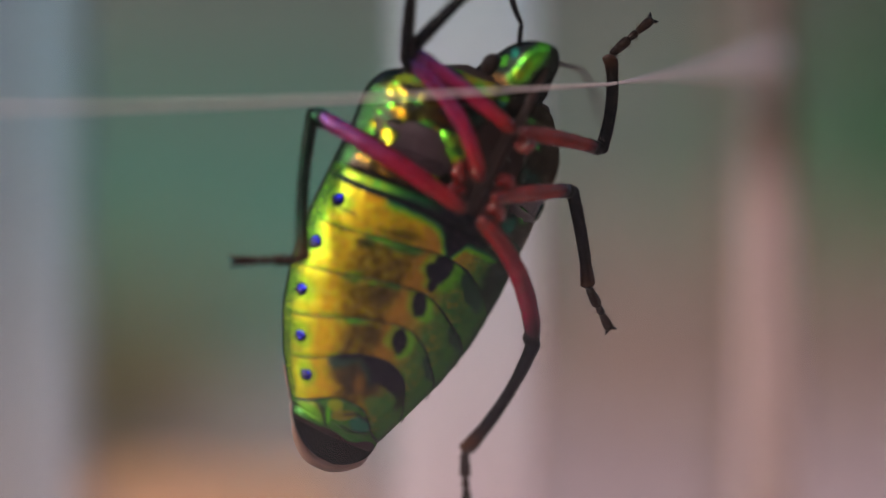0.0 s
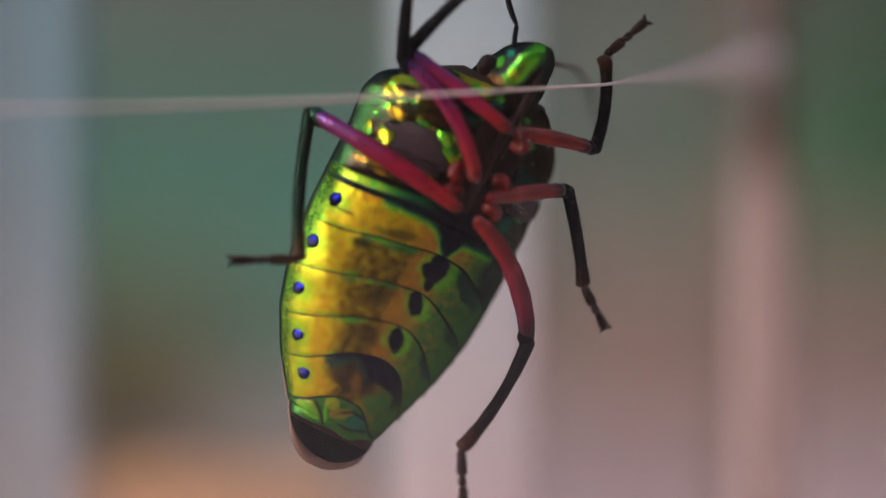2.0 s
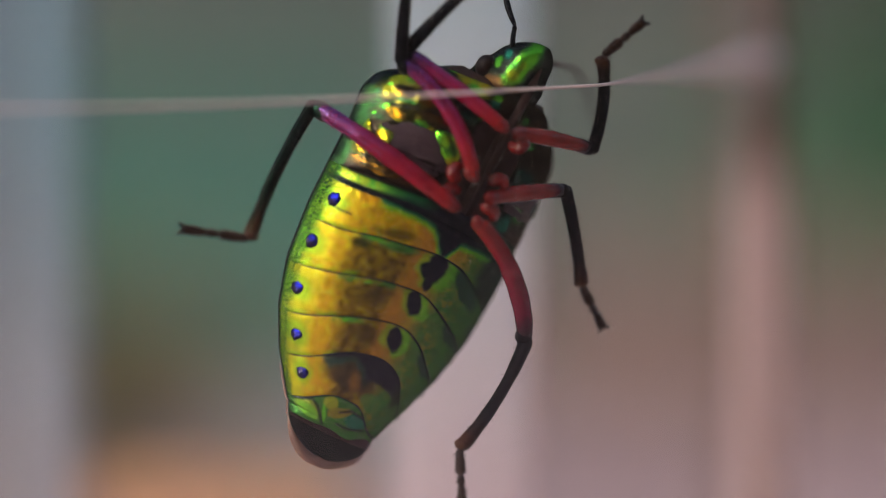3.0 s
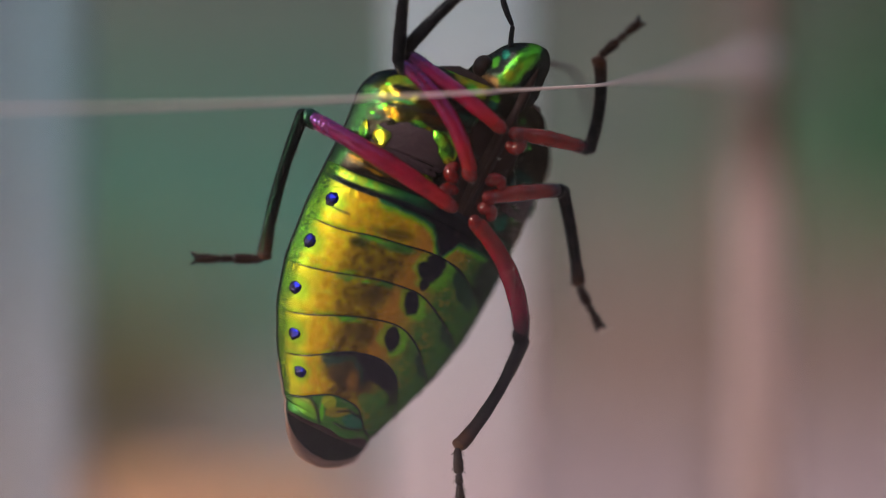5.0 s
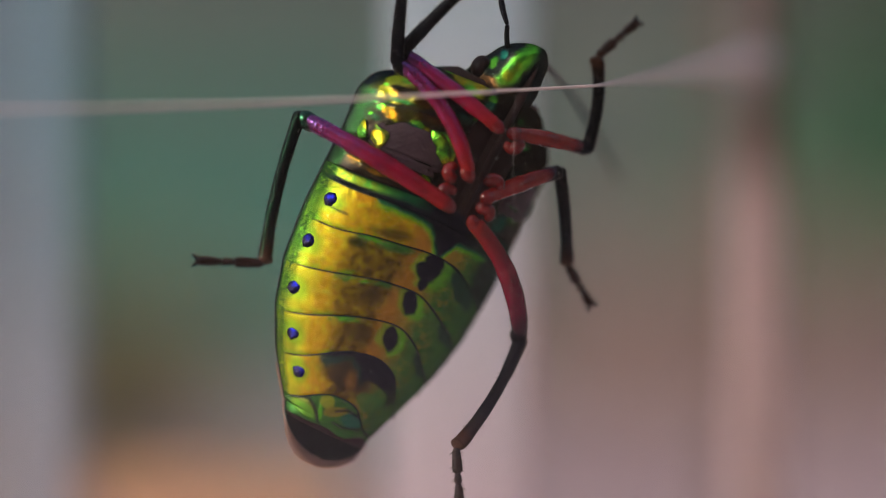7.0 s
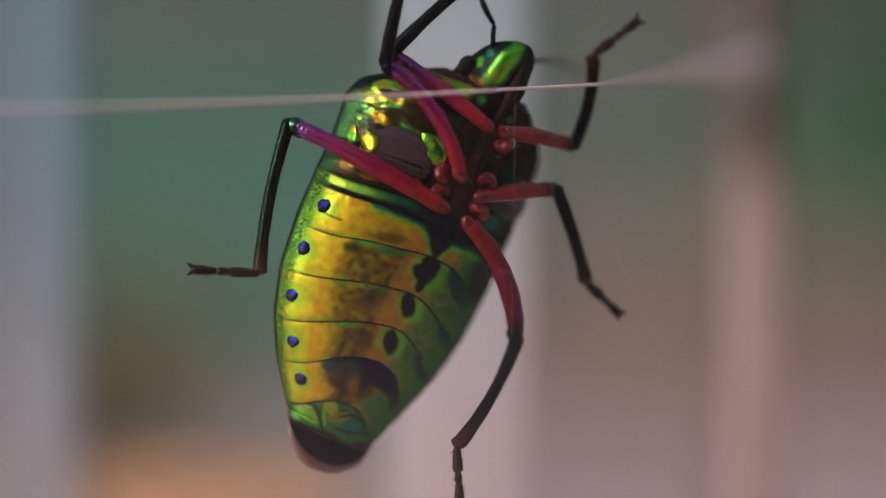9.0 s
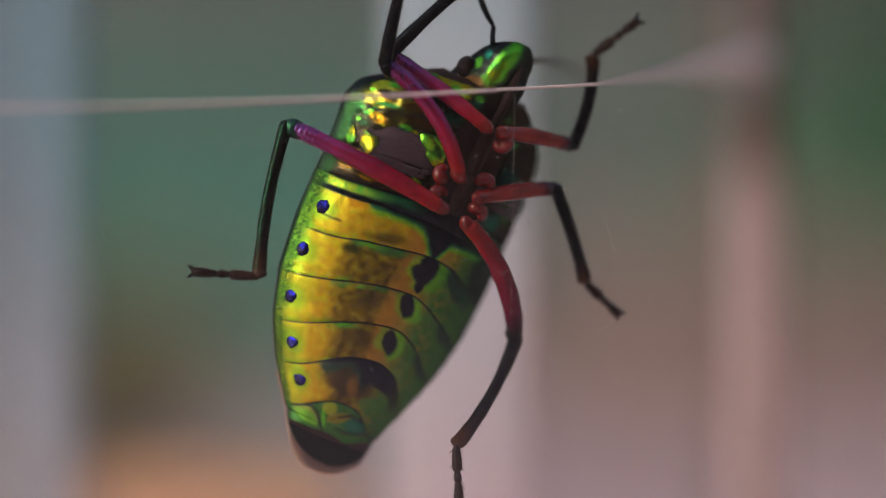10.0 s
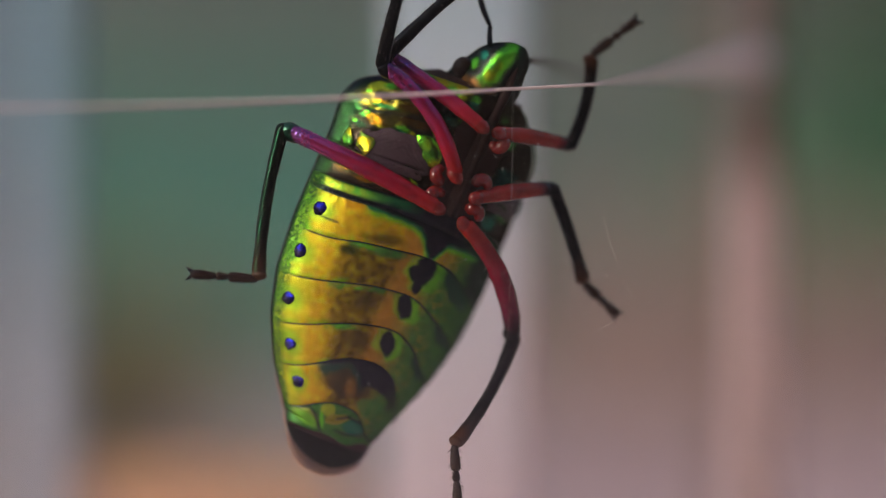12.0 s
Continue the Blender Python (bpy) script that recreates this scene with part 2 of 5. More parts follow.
def limb(length, stations, bend=0.0, steps=28, flat=1.0, sides=20, ripple=0.0, arch=0.0):
    """A limb along +x. stations: (share of the length, radius) in mm; bend: its sideways bow."""
    sx, sr = [a for a, _ in stations], [r for _, r in stations]
    pts, rad = [], []
    for i in range(steps + 1):
        u = 0.5 - 0.5 * math.cos(math.pi * i / steps)
        r = float(np.interp(u, sx, sr))
        gap = min(u, 1 - u) * length
        cap = math.sqrt(max(0.02, 1 - (1 - gap / r) ** 2)) if gap < r else 1.0
        pts.append((u * length * MM, bend * 4 * u * (1 - u) * MM, arch * 4 * u * (1 - u) * MM))
        rad.append(r * MM * cap * (1 + 0.035 * math.sin(9.1 * u + 3 * length) + 0.02 * math.sin(31 * u) + ripple * max(0, u - 0.45) * math.sin(210 * u)))
    return tube(pts, rad, sides, flat)


def merge(bms):
    out = bmesh.new()
    for b in bms:
        me = bpy.data.meshes.new("tmp")
        b.to_mesh(me)
        b.free()
        out.from_mesh(me)
        bpy.data.meshes.remove(me)
    return out


def ball(centre, radius, squash=(1, 1, 1), seg=24):
    bm = bmesh.new()
    bmesh.ops.create_uvsphere(bm, u_segments=seg, v_segments=seg // 2, radius=1)
    for v in bm.verts:
        v.co = Vector(centre) + Vector((v.co.x * squash[0], v.co.y * squash[1], v.co.z * squash[2])) * radius
    return bm


# ---- setting: ground, wall, table ----
def build_setting():
    thing("ground", box(-40, 40, -40, 60, -0.80, -0.75), SOIL, "brown garden ground under the table", "ground", kind="structure")
    thing("wall_garden", box(-6, 6, 3.0, 3.2, -0.75, 2.6), WALL_GREY, "grey rendered garden wall behind the plants", "wall", kind="structure")
    table = tagged(new("table"), "rose-brown wooden table that carries the box", "table")
    part("tabletop", box(-0.9, 0.9, -0.7, 0.43, -0.03, -0.0006, 0.006), TABLE, table)
    for x in (-0.8, 0.8):
        for y in (-0.6, 0.34):
            part("leg", box(x - 0.03, x + 0.03, y - 0.03, y + 0.03, -0.75, -0.03, 0.004), TABLE, table)


def leaves(count, centre, spread, size, rng):
    """Many single pointed leaves in an uneven crown."""
    verts, faces = [], []
    for _ in range(count):
        while True:
            p = Vector((rng.uniform(-1, 1), rng.uniform(-1, 1), rng.uniform(-1, 1)))
            if p.length < 1:
                break
        p = Vector(centre) + Vector((p.x * spread[0], p.y * spread[1], p.z * spread[2]))
        q = Euler((rng.uniform(-1, 1), rng.uniform(-1, 1), rng.uniform(0, 6.3))).to_matrix()
        s = size * rng.uniform(0.6, 1.3)
        k = len(verts)
        for x, y, z in ((0, 0, 0), (0.35, 0.28, 0.05), (0.35, 0, -0.03), (0.35, -0.28, 0.05), (0.75, 0.2, 0.0), (0.75, 0, -0.06), (0.75, -0.2, 0.0), (1.1, 0, -0.1)):
            verts.append(p + q @ Vector((x * s, y * s, z * s)))
        faces += [(k, k + 2, k + 1), (k, k + 3, k + 2), (k + 1, k + 2, k + 5, k + 4), (k + 2, k + 3, k + 6, k + 5), (k + 4, k + 5, k + 7), (k + 5, k + 6, k + 7)]
    bm = bmesh.new()
    vs = [bm.verts.new(v) for v in verts]
    for f in faces:
        bm.faces.new([vs[i] for i in f])
    return bm


def build_shrub(name, label, mat, centre, spread, base_z, count, size, seed, thick=1.0):
    rng = random.Random(seed)
    shrub = tagged(new(name), label, "shrub")
    x, y, z = centre
    shrub.location = (x, y, base_z)
    for k in range(5):
        tip = (rng.uniform(-0.6, 0.6) * spread[0], rng.uniform(-0.5, 0.5) * spread[1], z - base_z + rng.uniform(-0.2, 0.6) * spread[2])
        pts = [Vector((0, 0, 0)).lerp(Vector(tip), u) + Vector((math.sin(5 * u + k), math.cos(4 * u), 0)) * 0.01 * thick for u in (0, 0.25, 0.5, 0.75, 1)]
        part("stem", tube(pts, [thick * r for r in (0.012, 0.010, 0.008, 0.006, 0.003)], 8), WOOD_DARK, shrub)
    tagged(part("crown", leaves(count, (0, 0, z - base_z), spread, size, rng), mat, shrub, smooth=False), kind="stuff")
    return shrub


def build_screen(name, label, mat, x0, x1, y, top, boards, seed):
    """A screen of upright painted boards on two rails."""
    rng = random.Random(seed)
    screen = tagged(new(name), label, "garden screen", "garden screens")
    screen.location = (x0, y, -0.75)
    wide = (x1 - x0) / boards
    for k in range(boards):
        h = top + 0.75 + rng.uniform(-0.004, 0.004)
        part("board", box(k * wide + 0.001, (k + 1) * wide - 0.001, rng.uniform(0, 0.003), 0.02, 0, h, 0.003), mat, screen)
    for z in (0.15, 0.60):
        part("rail", box(0, x1 - x0, 0.02, 0.045, z, z + 0.06, 0.003), mat, screen)


def build_background():
    build_screen("garden_screen", "teal painted board screen behind the table", TEAL_PAINT, -0.26, 0.004, 1.20, 0.033, 3, 1)
    build_screen("garden_screen", "grey-green weathered board screen behind the table", SAGE_PAINT, 0.006, 0.098, 1.25, 0.022, 1, 2)
    build_screen("garden_screen", "dark green board screen behind the table", DARK_PAINT, 0.099, 0.50, 1.35, 0.20, 4, 4)
    build_shrub("shrub", "fresh green leafy shrub before the dark screen", LEAF_GREEN, (0.112, 1.0, 0.006), (0.032, 0.08, 0.013), -0.75, 1500, 0.018, 5)
    build_shrub("shrub", "low olive-brown plant standing on the table", LEAF_OLIVE, (-0.033, 0.300, 0.0135), (0.015, 0.022, 0.0080), -0.0008, 1700, 0.0055, 7, 0.12)
    board = tagged(new("board"), "upright taupe wooden board standing on the table", "board")
    part("panel", box(0.008, 0.075, 0.395, 0.403, 0.0, 0.022, 0.001), CRATE, board)
    part("foot", box(0.012, 0.07, 0.385, 0.415, -0.0002, 0.004, 0.0008), CRATE, board)
    tile = tagged(new("clay_tile"), "small terracotta tile standing on edge behind the box", "tile")
    part("body", box(-0.0165, -0.0040, 0.080, 0.084, -0.0008, 0.0254, 0.001), CLAY, tile)
    stick = tagged(new("wooden_stick"), "brown wooden stick standing upright behind the box", "stick")
    stick.location = (0.0150, 0.090, -0.0006)
    part("shaft", tube([(0.0002 * math.sin(k), 0, 0.004 * k) for k in range(22)], [0.0010 + 0.00008 * math.sin(2.1 * k) for k in range(22)], 10), WOOD_DARK, stick)


def build_surround():
    # two walls out of view, added to block sky and darken the bug's reflections
    thing("wall_behind_camera", box(-1.6, 2.4, -1.6, -1.4, -0.75, 1.1), WALL_DARK, "unseen dark brown wall behind the camera, added to dim reflections", "wall", kind="structure")
    thing("wall_side", box(1.5, 1.65, -1.4, 3.0, -0.75, 0.45), WALL_DARK, "unseen dark brown wall to the right, added to dim reflections", "wall", kind="structure")


# ---- the clear box and what lies on its pane ----
BACK = 32.0


def build_box():
    bx = tagged(new("acrylic_box"), "clear acrylic display box with milky strips, on the table", "box")
    w0, w1, top = -24.0 * MM, 24.0 * MM, 62 * MM
    end = 66.0
    pane = part("front_pane", box(w0, w1, -0.7 * MM, 0, 1.2 * MM, top, 0.0001), DUSTY, bx, "clear dusty acrylic front pane", False)
    pane.visible_shadow = False
    back = part("back_pane", box(w0, w1, end * MM, (end + 1.2) * MM, 1.2 * MM, top, 0.0001), CLEAR, bx, smooth=False)
    back.visible_shadow = False
    for x in (w0 - 1.2 * MM, w1):
        side = part("side_pane", box(x, x + 1.2 * MM, -1.5 * MM, (end + 1.2) * MM, 1.2 * MM, top, 0.0001), CLEAR, bx, smooth=False)
        side.visible_shadow = False
    part("base", box(w0 - 1.2 * MM, w1 + 1.2 * MM, -1.5 * MM, (end + 1.2) * MM, -0.0006, 1.2 * MM, 0.0002), ACRYLIC_ROSE, bx, "rosy acrylic base")
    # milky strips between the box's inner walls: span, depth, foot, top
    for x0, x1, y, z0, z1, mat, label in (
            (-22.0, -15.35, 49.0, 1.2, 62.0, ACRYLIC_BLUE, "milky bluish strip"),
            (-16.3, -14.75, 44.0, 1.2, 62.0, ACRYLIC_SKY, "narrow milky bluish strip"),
            (-1.97, 3.26, BACK, 1.2, 62.0, ACRYLIC_PALE, "wide pale milky strip, rosy table bounce painted at its foot"),
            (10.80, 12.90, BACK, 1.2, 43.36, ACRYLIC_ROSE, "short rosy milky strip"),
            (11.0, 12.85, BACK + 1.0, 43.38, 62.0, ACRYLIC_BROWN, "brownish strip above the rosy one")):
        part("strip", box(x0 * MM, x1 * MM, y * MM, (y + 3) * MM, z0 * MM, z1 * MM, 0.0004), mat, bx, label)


def build_pane_marks():
    """Fibres and dust held on the pane."""
    # a fibre that reaches the pane from before it, and its other end behind
    def line(name, label, a, c, r0, r1, sag, swell=1.0):
        pts = [Vector(a).lerp(Vector(c), k / 40) + Vector((0, 0, -sag * 4 * (k / 40) * (1 - k / 40))) for k in range(41)]
        return thing(name, tube([p * MM for p in pts], [(r0 + (r1 - r0) * (k / 40) ** swell) * MM for k in range(41)], 8), FIBRE, label, "fibre")
    line("fibre", "pale rosy fibre stuck to the front of the pane", (-15.2, -7.6, 44.42), (1.7, -0.72, 44.88), 0.055, 0.05, 0.10)
    course = [Vector(p) for p in ((1.7, 0.0, 44.89), (2.6, 0.8, 44.92), (4.8, 2.6, 45.02), (7.2, 11.0, 45.22), (9.6, 21.0, 45.42), (12.2, 32.4, 45.66))]
    pts, rad = [], []
    for a, b in zip(course, course[1:]):
        for k in range(8):
            pts.append(a.lerp(b, k / 8) * MM)
            deep = max(0.0, pts[-1].y / MM - 3) / 29
            rad.append((0.05 + 0.55 * deep ** 1.5) * MM)
    thing("fibre", tube(pts, rad, 8), FIBRE, "pale rosy fibre stretched behind the pane", "fibre")
    rng = random.Random(11)
    for name, mat, count, lo, hi, label in (("dust", DUST, 560, 0.008, 0.020, "pale dust specks on the pane"), ("grit", DARK_DUST, 26, 0.012, 0.030, "dark grit specks on the pane")):
        out = []
        for _ in range(count):
            x, z = rng.uniform(-13.5, 13.5), rng.uniform(32.5, 47.5)
            if rng.random() < 0.6:
                x, z = rng.gauss(3.2, 1.9), rng.gauss(41, 3.2)
            r = rng.uniform(lo, hi) * rng.choice((0.25, 0.32, 0.45, 0.75))
            bm = bmesh.new()
            bmesh.ops.create_icosphere(bm, subdivisions=1, radius=r * MM)
            for v in bm.verts:
                v.co = Vector((v.co.x * rng.uniform(0.6, 1.5), v.co.y * 0.5, v.co.z * rng.uniform(0.6, 1.5))) + Vector((x, 0.004, z)) * MM
            out.append(bm)
        thing(name, merge(out), mat, label, "dust", kind="stuff")
    scratches = (
        ((2.23, 44.8), (2.20, 42.0), (2.10, 37.3)), ((5.0, 41.1), (5.25, 39.8), (6.0, 38.4)), ((4.6, 37.35), (5.05, 37.45), (5.4, 37.75)),
        ((1.85, 39.1), (2.0, 39.25), (2.15, 39.45)), ((-6.7, 35.0), (-6.1, 35.35), (-5.2, 35.2)), ((6.0, 34.6), (6.6, 34.75), (7.3, 34.8)),
    )
    for a, c, e in scratches:
        pts = []
        for k in range(17):
            u = k / 16
            x = (1 - u) ** 2 * a[0] + 2 * u * (1 - u) * c[0] + u * u * e[0]
            z = (1 - u) ** 2 * a[1] + 2 * u * (1 - u) * c[1] + u * u * e[1]
            pts.append(Vector((x, 0.006, z)) * MM)
        thing("hair_fibre", tube(pts, [(0.0014 if e[1] < 37.5 and e[0] < 3 else 0.0020) * MM] * 17, 5), DUST, "hair-thin pale fibre lying on the pane", "fibre", "hair fibres")


# ---- the jewel bug ----
LEN = 14.86
STATION = (0, 0.15, 0.7, 1.5, 1.89, 2.44, 3.1, 3.73, 5.0, 7.67, 9.53, 10.95, 12.24, 13.17, 14.1, 14.6, 14.86)
WIDTH = (0.2, 1.1, 1.82, 2.4, 3.45, 5.08, 6.75, 7.16, 7.06, 7.20, 6.85, 6.05, 4.82, 3.72, 2.65, 1.9, 0.6)
MARGIN = (-0.5, -0.7, -1.1, -1.6, -2.0, -2.6, -3.2, -3.35, -3.1, -2.85, -2.75, -2.6, -2.3, -1.8, -1.25, -1.05, -0.95)
KEEL = (-0.25, -0.05, 0.0, 0.0, 0.0, 0.0, 0.0, 0.0, 0.0, 0.2, 0.35, 0.3, 0.1, -0.2, -0.5, -0.7, -0.85)
ROLL = 25.0
_dense = np.linspace(0, LEN, 600)


def _smooth(values, n=17):
    v = np.interp(_dense, STATION, values)
    p = np.pad(v, n // 2, mode="edge")
    return np.convolve(p, np.ones(n) / n, "valid")


_W, _M, _K = _smooth(WIDTH), _smooth(MARGIN), _smooth(KEEL)
# round ends for the head and the tail
_W = np.where(_dense > 13.5, 3.20 * np.clip(1 - ((_dense - 13.5) / (14.74 - 13.5)) ** 2, 0.0004, 1) ** 0.6, _W)
_W = np.where(_dense < 0.8, 1.90 * np.clip(1 - ((0.8 - _dense) / 0.8) ** 2, 0.002, 1) ** 0.6, _W)


def width(s):
    return float(np.interp(s, _dense, _W))


LEAN = 0.24


def lean(p):
    """The near flank lies closer to the pane, the far one farther from it."""
    x, y, z = p
    d = LEAN * (y * math.cos(radians(ROLL)) - z * math.sin(radians(ROLL)))
    return (x, y + d * math.sin(radians(ROLL)), z + d * math.cos(radians(ROLL)))


def mirrored(p):
    """The same place on the other flank."""
    d = LEAN * slant(p)
    return Vector(lean((p[0], d * math.sin(radians(ROLL)) - p[1], p[2] - d * math.cos(radians(ROLL)))))


def share(s, p):
    """How far across the body a point lies, from -1 to 1."""
    return (p[1] - LEAN * slant(p) * math.sin(radians(ROLL))) / (width(s) / 2 + 1e-6)


def belly(s, w, lift=0.0):
    """A point of the underside, in mm: s from the head's tip, w from -1 to 1 across."""
    m, k = float(np.interp(s, _dense, _M)), float(np.interp(s, _dense, _K))
    z = m + (k - m) * max(0.0, 1 - abs(w) ** 2.1) ** 0.72
    return lean((LEN / 2 - s, w * width(s) / 2, z + lift))


def back(s, w, lift=0.0):
    m = float(np.interp(s, _dense, _M))
    d = 1.9 * math.sin(math.pi * min(1, max(0, s / LEN)) ** 0.8) ** 0.6
    return lean((LEN / 2 - s, w * width(s) / 2, m - d * max(0.0, 1 - abs(w) ** 2.2) ** 0.6 - lift))


def slant(p):
    """How far a point lies out on the flank, in mm across the leaning body."""
    return p[1] * math.cos(radians(ROLL)) - p[2] * math.sin(radians(ROLL))


def blob(s, q, at, soft=0.3):
    """How much of a patch covers the place: centre, half-lengths along and across, turn."""
    s0, q0, a, b, turn = at
    c, d = math.cos(radians(turn)), math.sin(radians(turn))
    x, y = (s - s0) * c + (q - q0) * d, -(s - s0) * d + (q - q0) * c
    wob = 0.34 * noise.noise((s * 2.1, q * 2.1, s0)) + 0.16 * noise.noise((s * 7.0, q * 7.0, s0))
    r = math.sqrt((x / a) ** 2 + (y / b) ** 2) + wob
    return min(1.0, max(0.0, (1.0 + 0.4 * soft - r) / soft))


def blend(a, b, f):
    return tuple(x + (y - x) * f for x, y in zip(a, b))


def paint(ob, shade):
    """Gives each vertex of a plate its pigment."""
    me = ob.data
    att = me.color_attributes.new("pigment", "FLOAT_COLOR", "POINT")
    cols = []
    for v in me.vertices:
        p = v.co / MM
        rgb = shade(LEN / 2 - p.x, p)
        cols += [*rgb[:3], rgb[3] if len(rgb) > 3 else 0.5]
    att.data.foreach_set("color", cols)
    return ob


GOLD, LEMON, AMBER, UMBER = (0.64, 0.385, 0.009), (0.55, 0.54, 0.020), (0.52, 0.25, 0.030), (0.115, 0.068, 0.012)
LEAF, FERN, OLIVE, TEAL, INK, PLUM = (0.14, 0.60, 0.03), (0.040, 0.22, 0.045), (0.34, 0.29, 0.035), (0.01, 0.16, 0.11), (0.016, 0.012, 0.030), (0.026, 0.015, 0.013)
DEEP = (0.006, 0.024, 0.012)
BLUE = (0.004, 0.004, 0.13)
NECK = (0.13, 0.055, 0.028)
TAN, ORANGE, MOSS = (0.12, 0.05, 0.008), (0.62, 0.28, 0.008), (0.075, 0.21, 0.038)
# the seams between the belly's plates: places along the body at stations across it
SEAM_ACROSS = (-1.0, -0.65, -0.42, -0.22, 0.0, 0.15, 0.4, 0.6, 0.8, 1.0)
SEAM_ALONG = (
    (6.25, 5.99, 5.88, 5.82, 5.80, 5.81, 5.87, 5.98, 6.13, 6.27),
    (6.90, 6.65, 6.50, 6.40, 6.34, 6.33, 6.36, 6.43, 6.60, 6.68),
    (8.80, 8.10, 7.68, 7.36, 7.28, 7.31, 7.49, 7.64, 7.96, 8.06),
    (10.3, 9.58, 9.22, 8.90, 8.60, 8.60, 8.74, 9.00, 9.32, 9.62),
    (11.7, 11.0, 10.6, 10.12, 9.80, 9.78, 10.0, 10.33, 10.75, 11.1),
    (12.8, 12.4, 11.9, 11.3, 11.0, 10.95, 11.14, 11.56, 12.0, 12.25),
    (13.5, 13.4, 13.28, 13.05, 12.68, 12.61, 12.62, 12.88, 13.18, 13.35),
    (13.75, 13.55, 13.60, 13.78, 13.80, 13.72, 13.70, 13.76, 13.77, 13.78),
)
_across = np.linspace(-1, 1, 401)
_pad = [np.pad(np.interp(_across, SEAM_ACROSS, row), 18, mode="reflect", reflect_type="odd") for row in SEAM_ALONG]
_seams = [np.convolve(row, np.ones(37) / 37, "valid") for row in _pad]


def seam(k, w):
    """Where seam k crosses the body at w."""
    return float(np.interp(w, _across, _seams[k]))


SIDE_SPOTS = ((7.27, 0.91), (8.73, 0.93), (10.21, 0.93), (11.49, 0.89), (12.46, 0.82))
TAIL_LINES = (
    ((13.08, 1.52), (13.22, 1.26), (13.42, 1.08), (13.66, 0.90)), ((13.34, 2.1), (13.10, 1.55)),
    ((13.08, 0.55), (12.90, 0.25), (12.96, -0.2)),
    ((13.46, 0.48), (13.48, 0.10), (13.34, -0.35)),
)


def stroke(s, q, line, half=0.05):
    """Nearness to a drawn line, 1 on it."""
    best = 9.0
    for (s0, q0), (s1, q1) in zip(line, line[1:]):
        dx, dy = s1 - s0, q1 - q0
        u = min(1, max(0, ((s - s0) * dx + (q - q0) * dy) / (dx * dx + dy * dy)))
        best = min(best, math.hypot(s - s0 - u * dx, q - q0 - u * dy))
    return min(1, max(0, 1.5 - best / half))


def ramp(x, lo, hi):
    return min(1.0, max(0.0, (x - lo) / (hi - lo)))


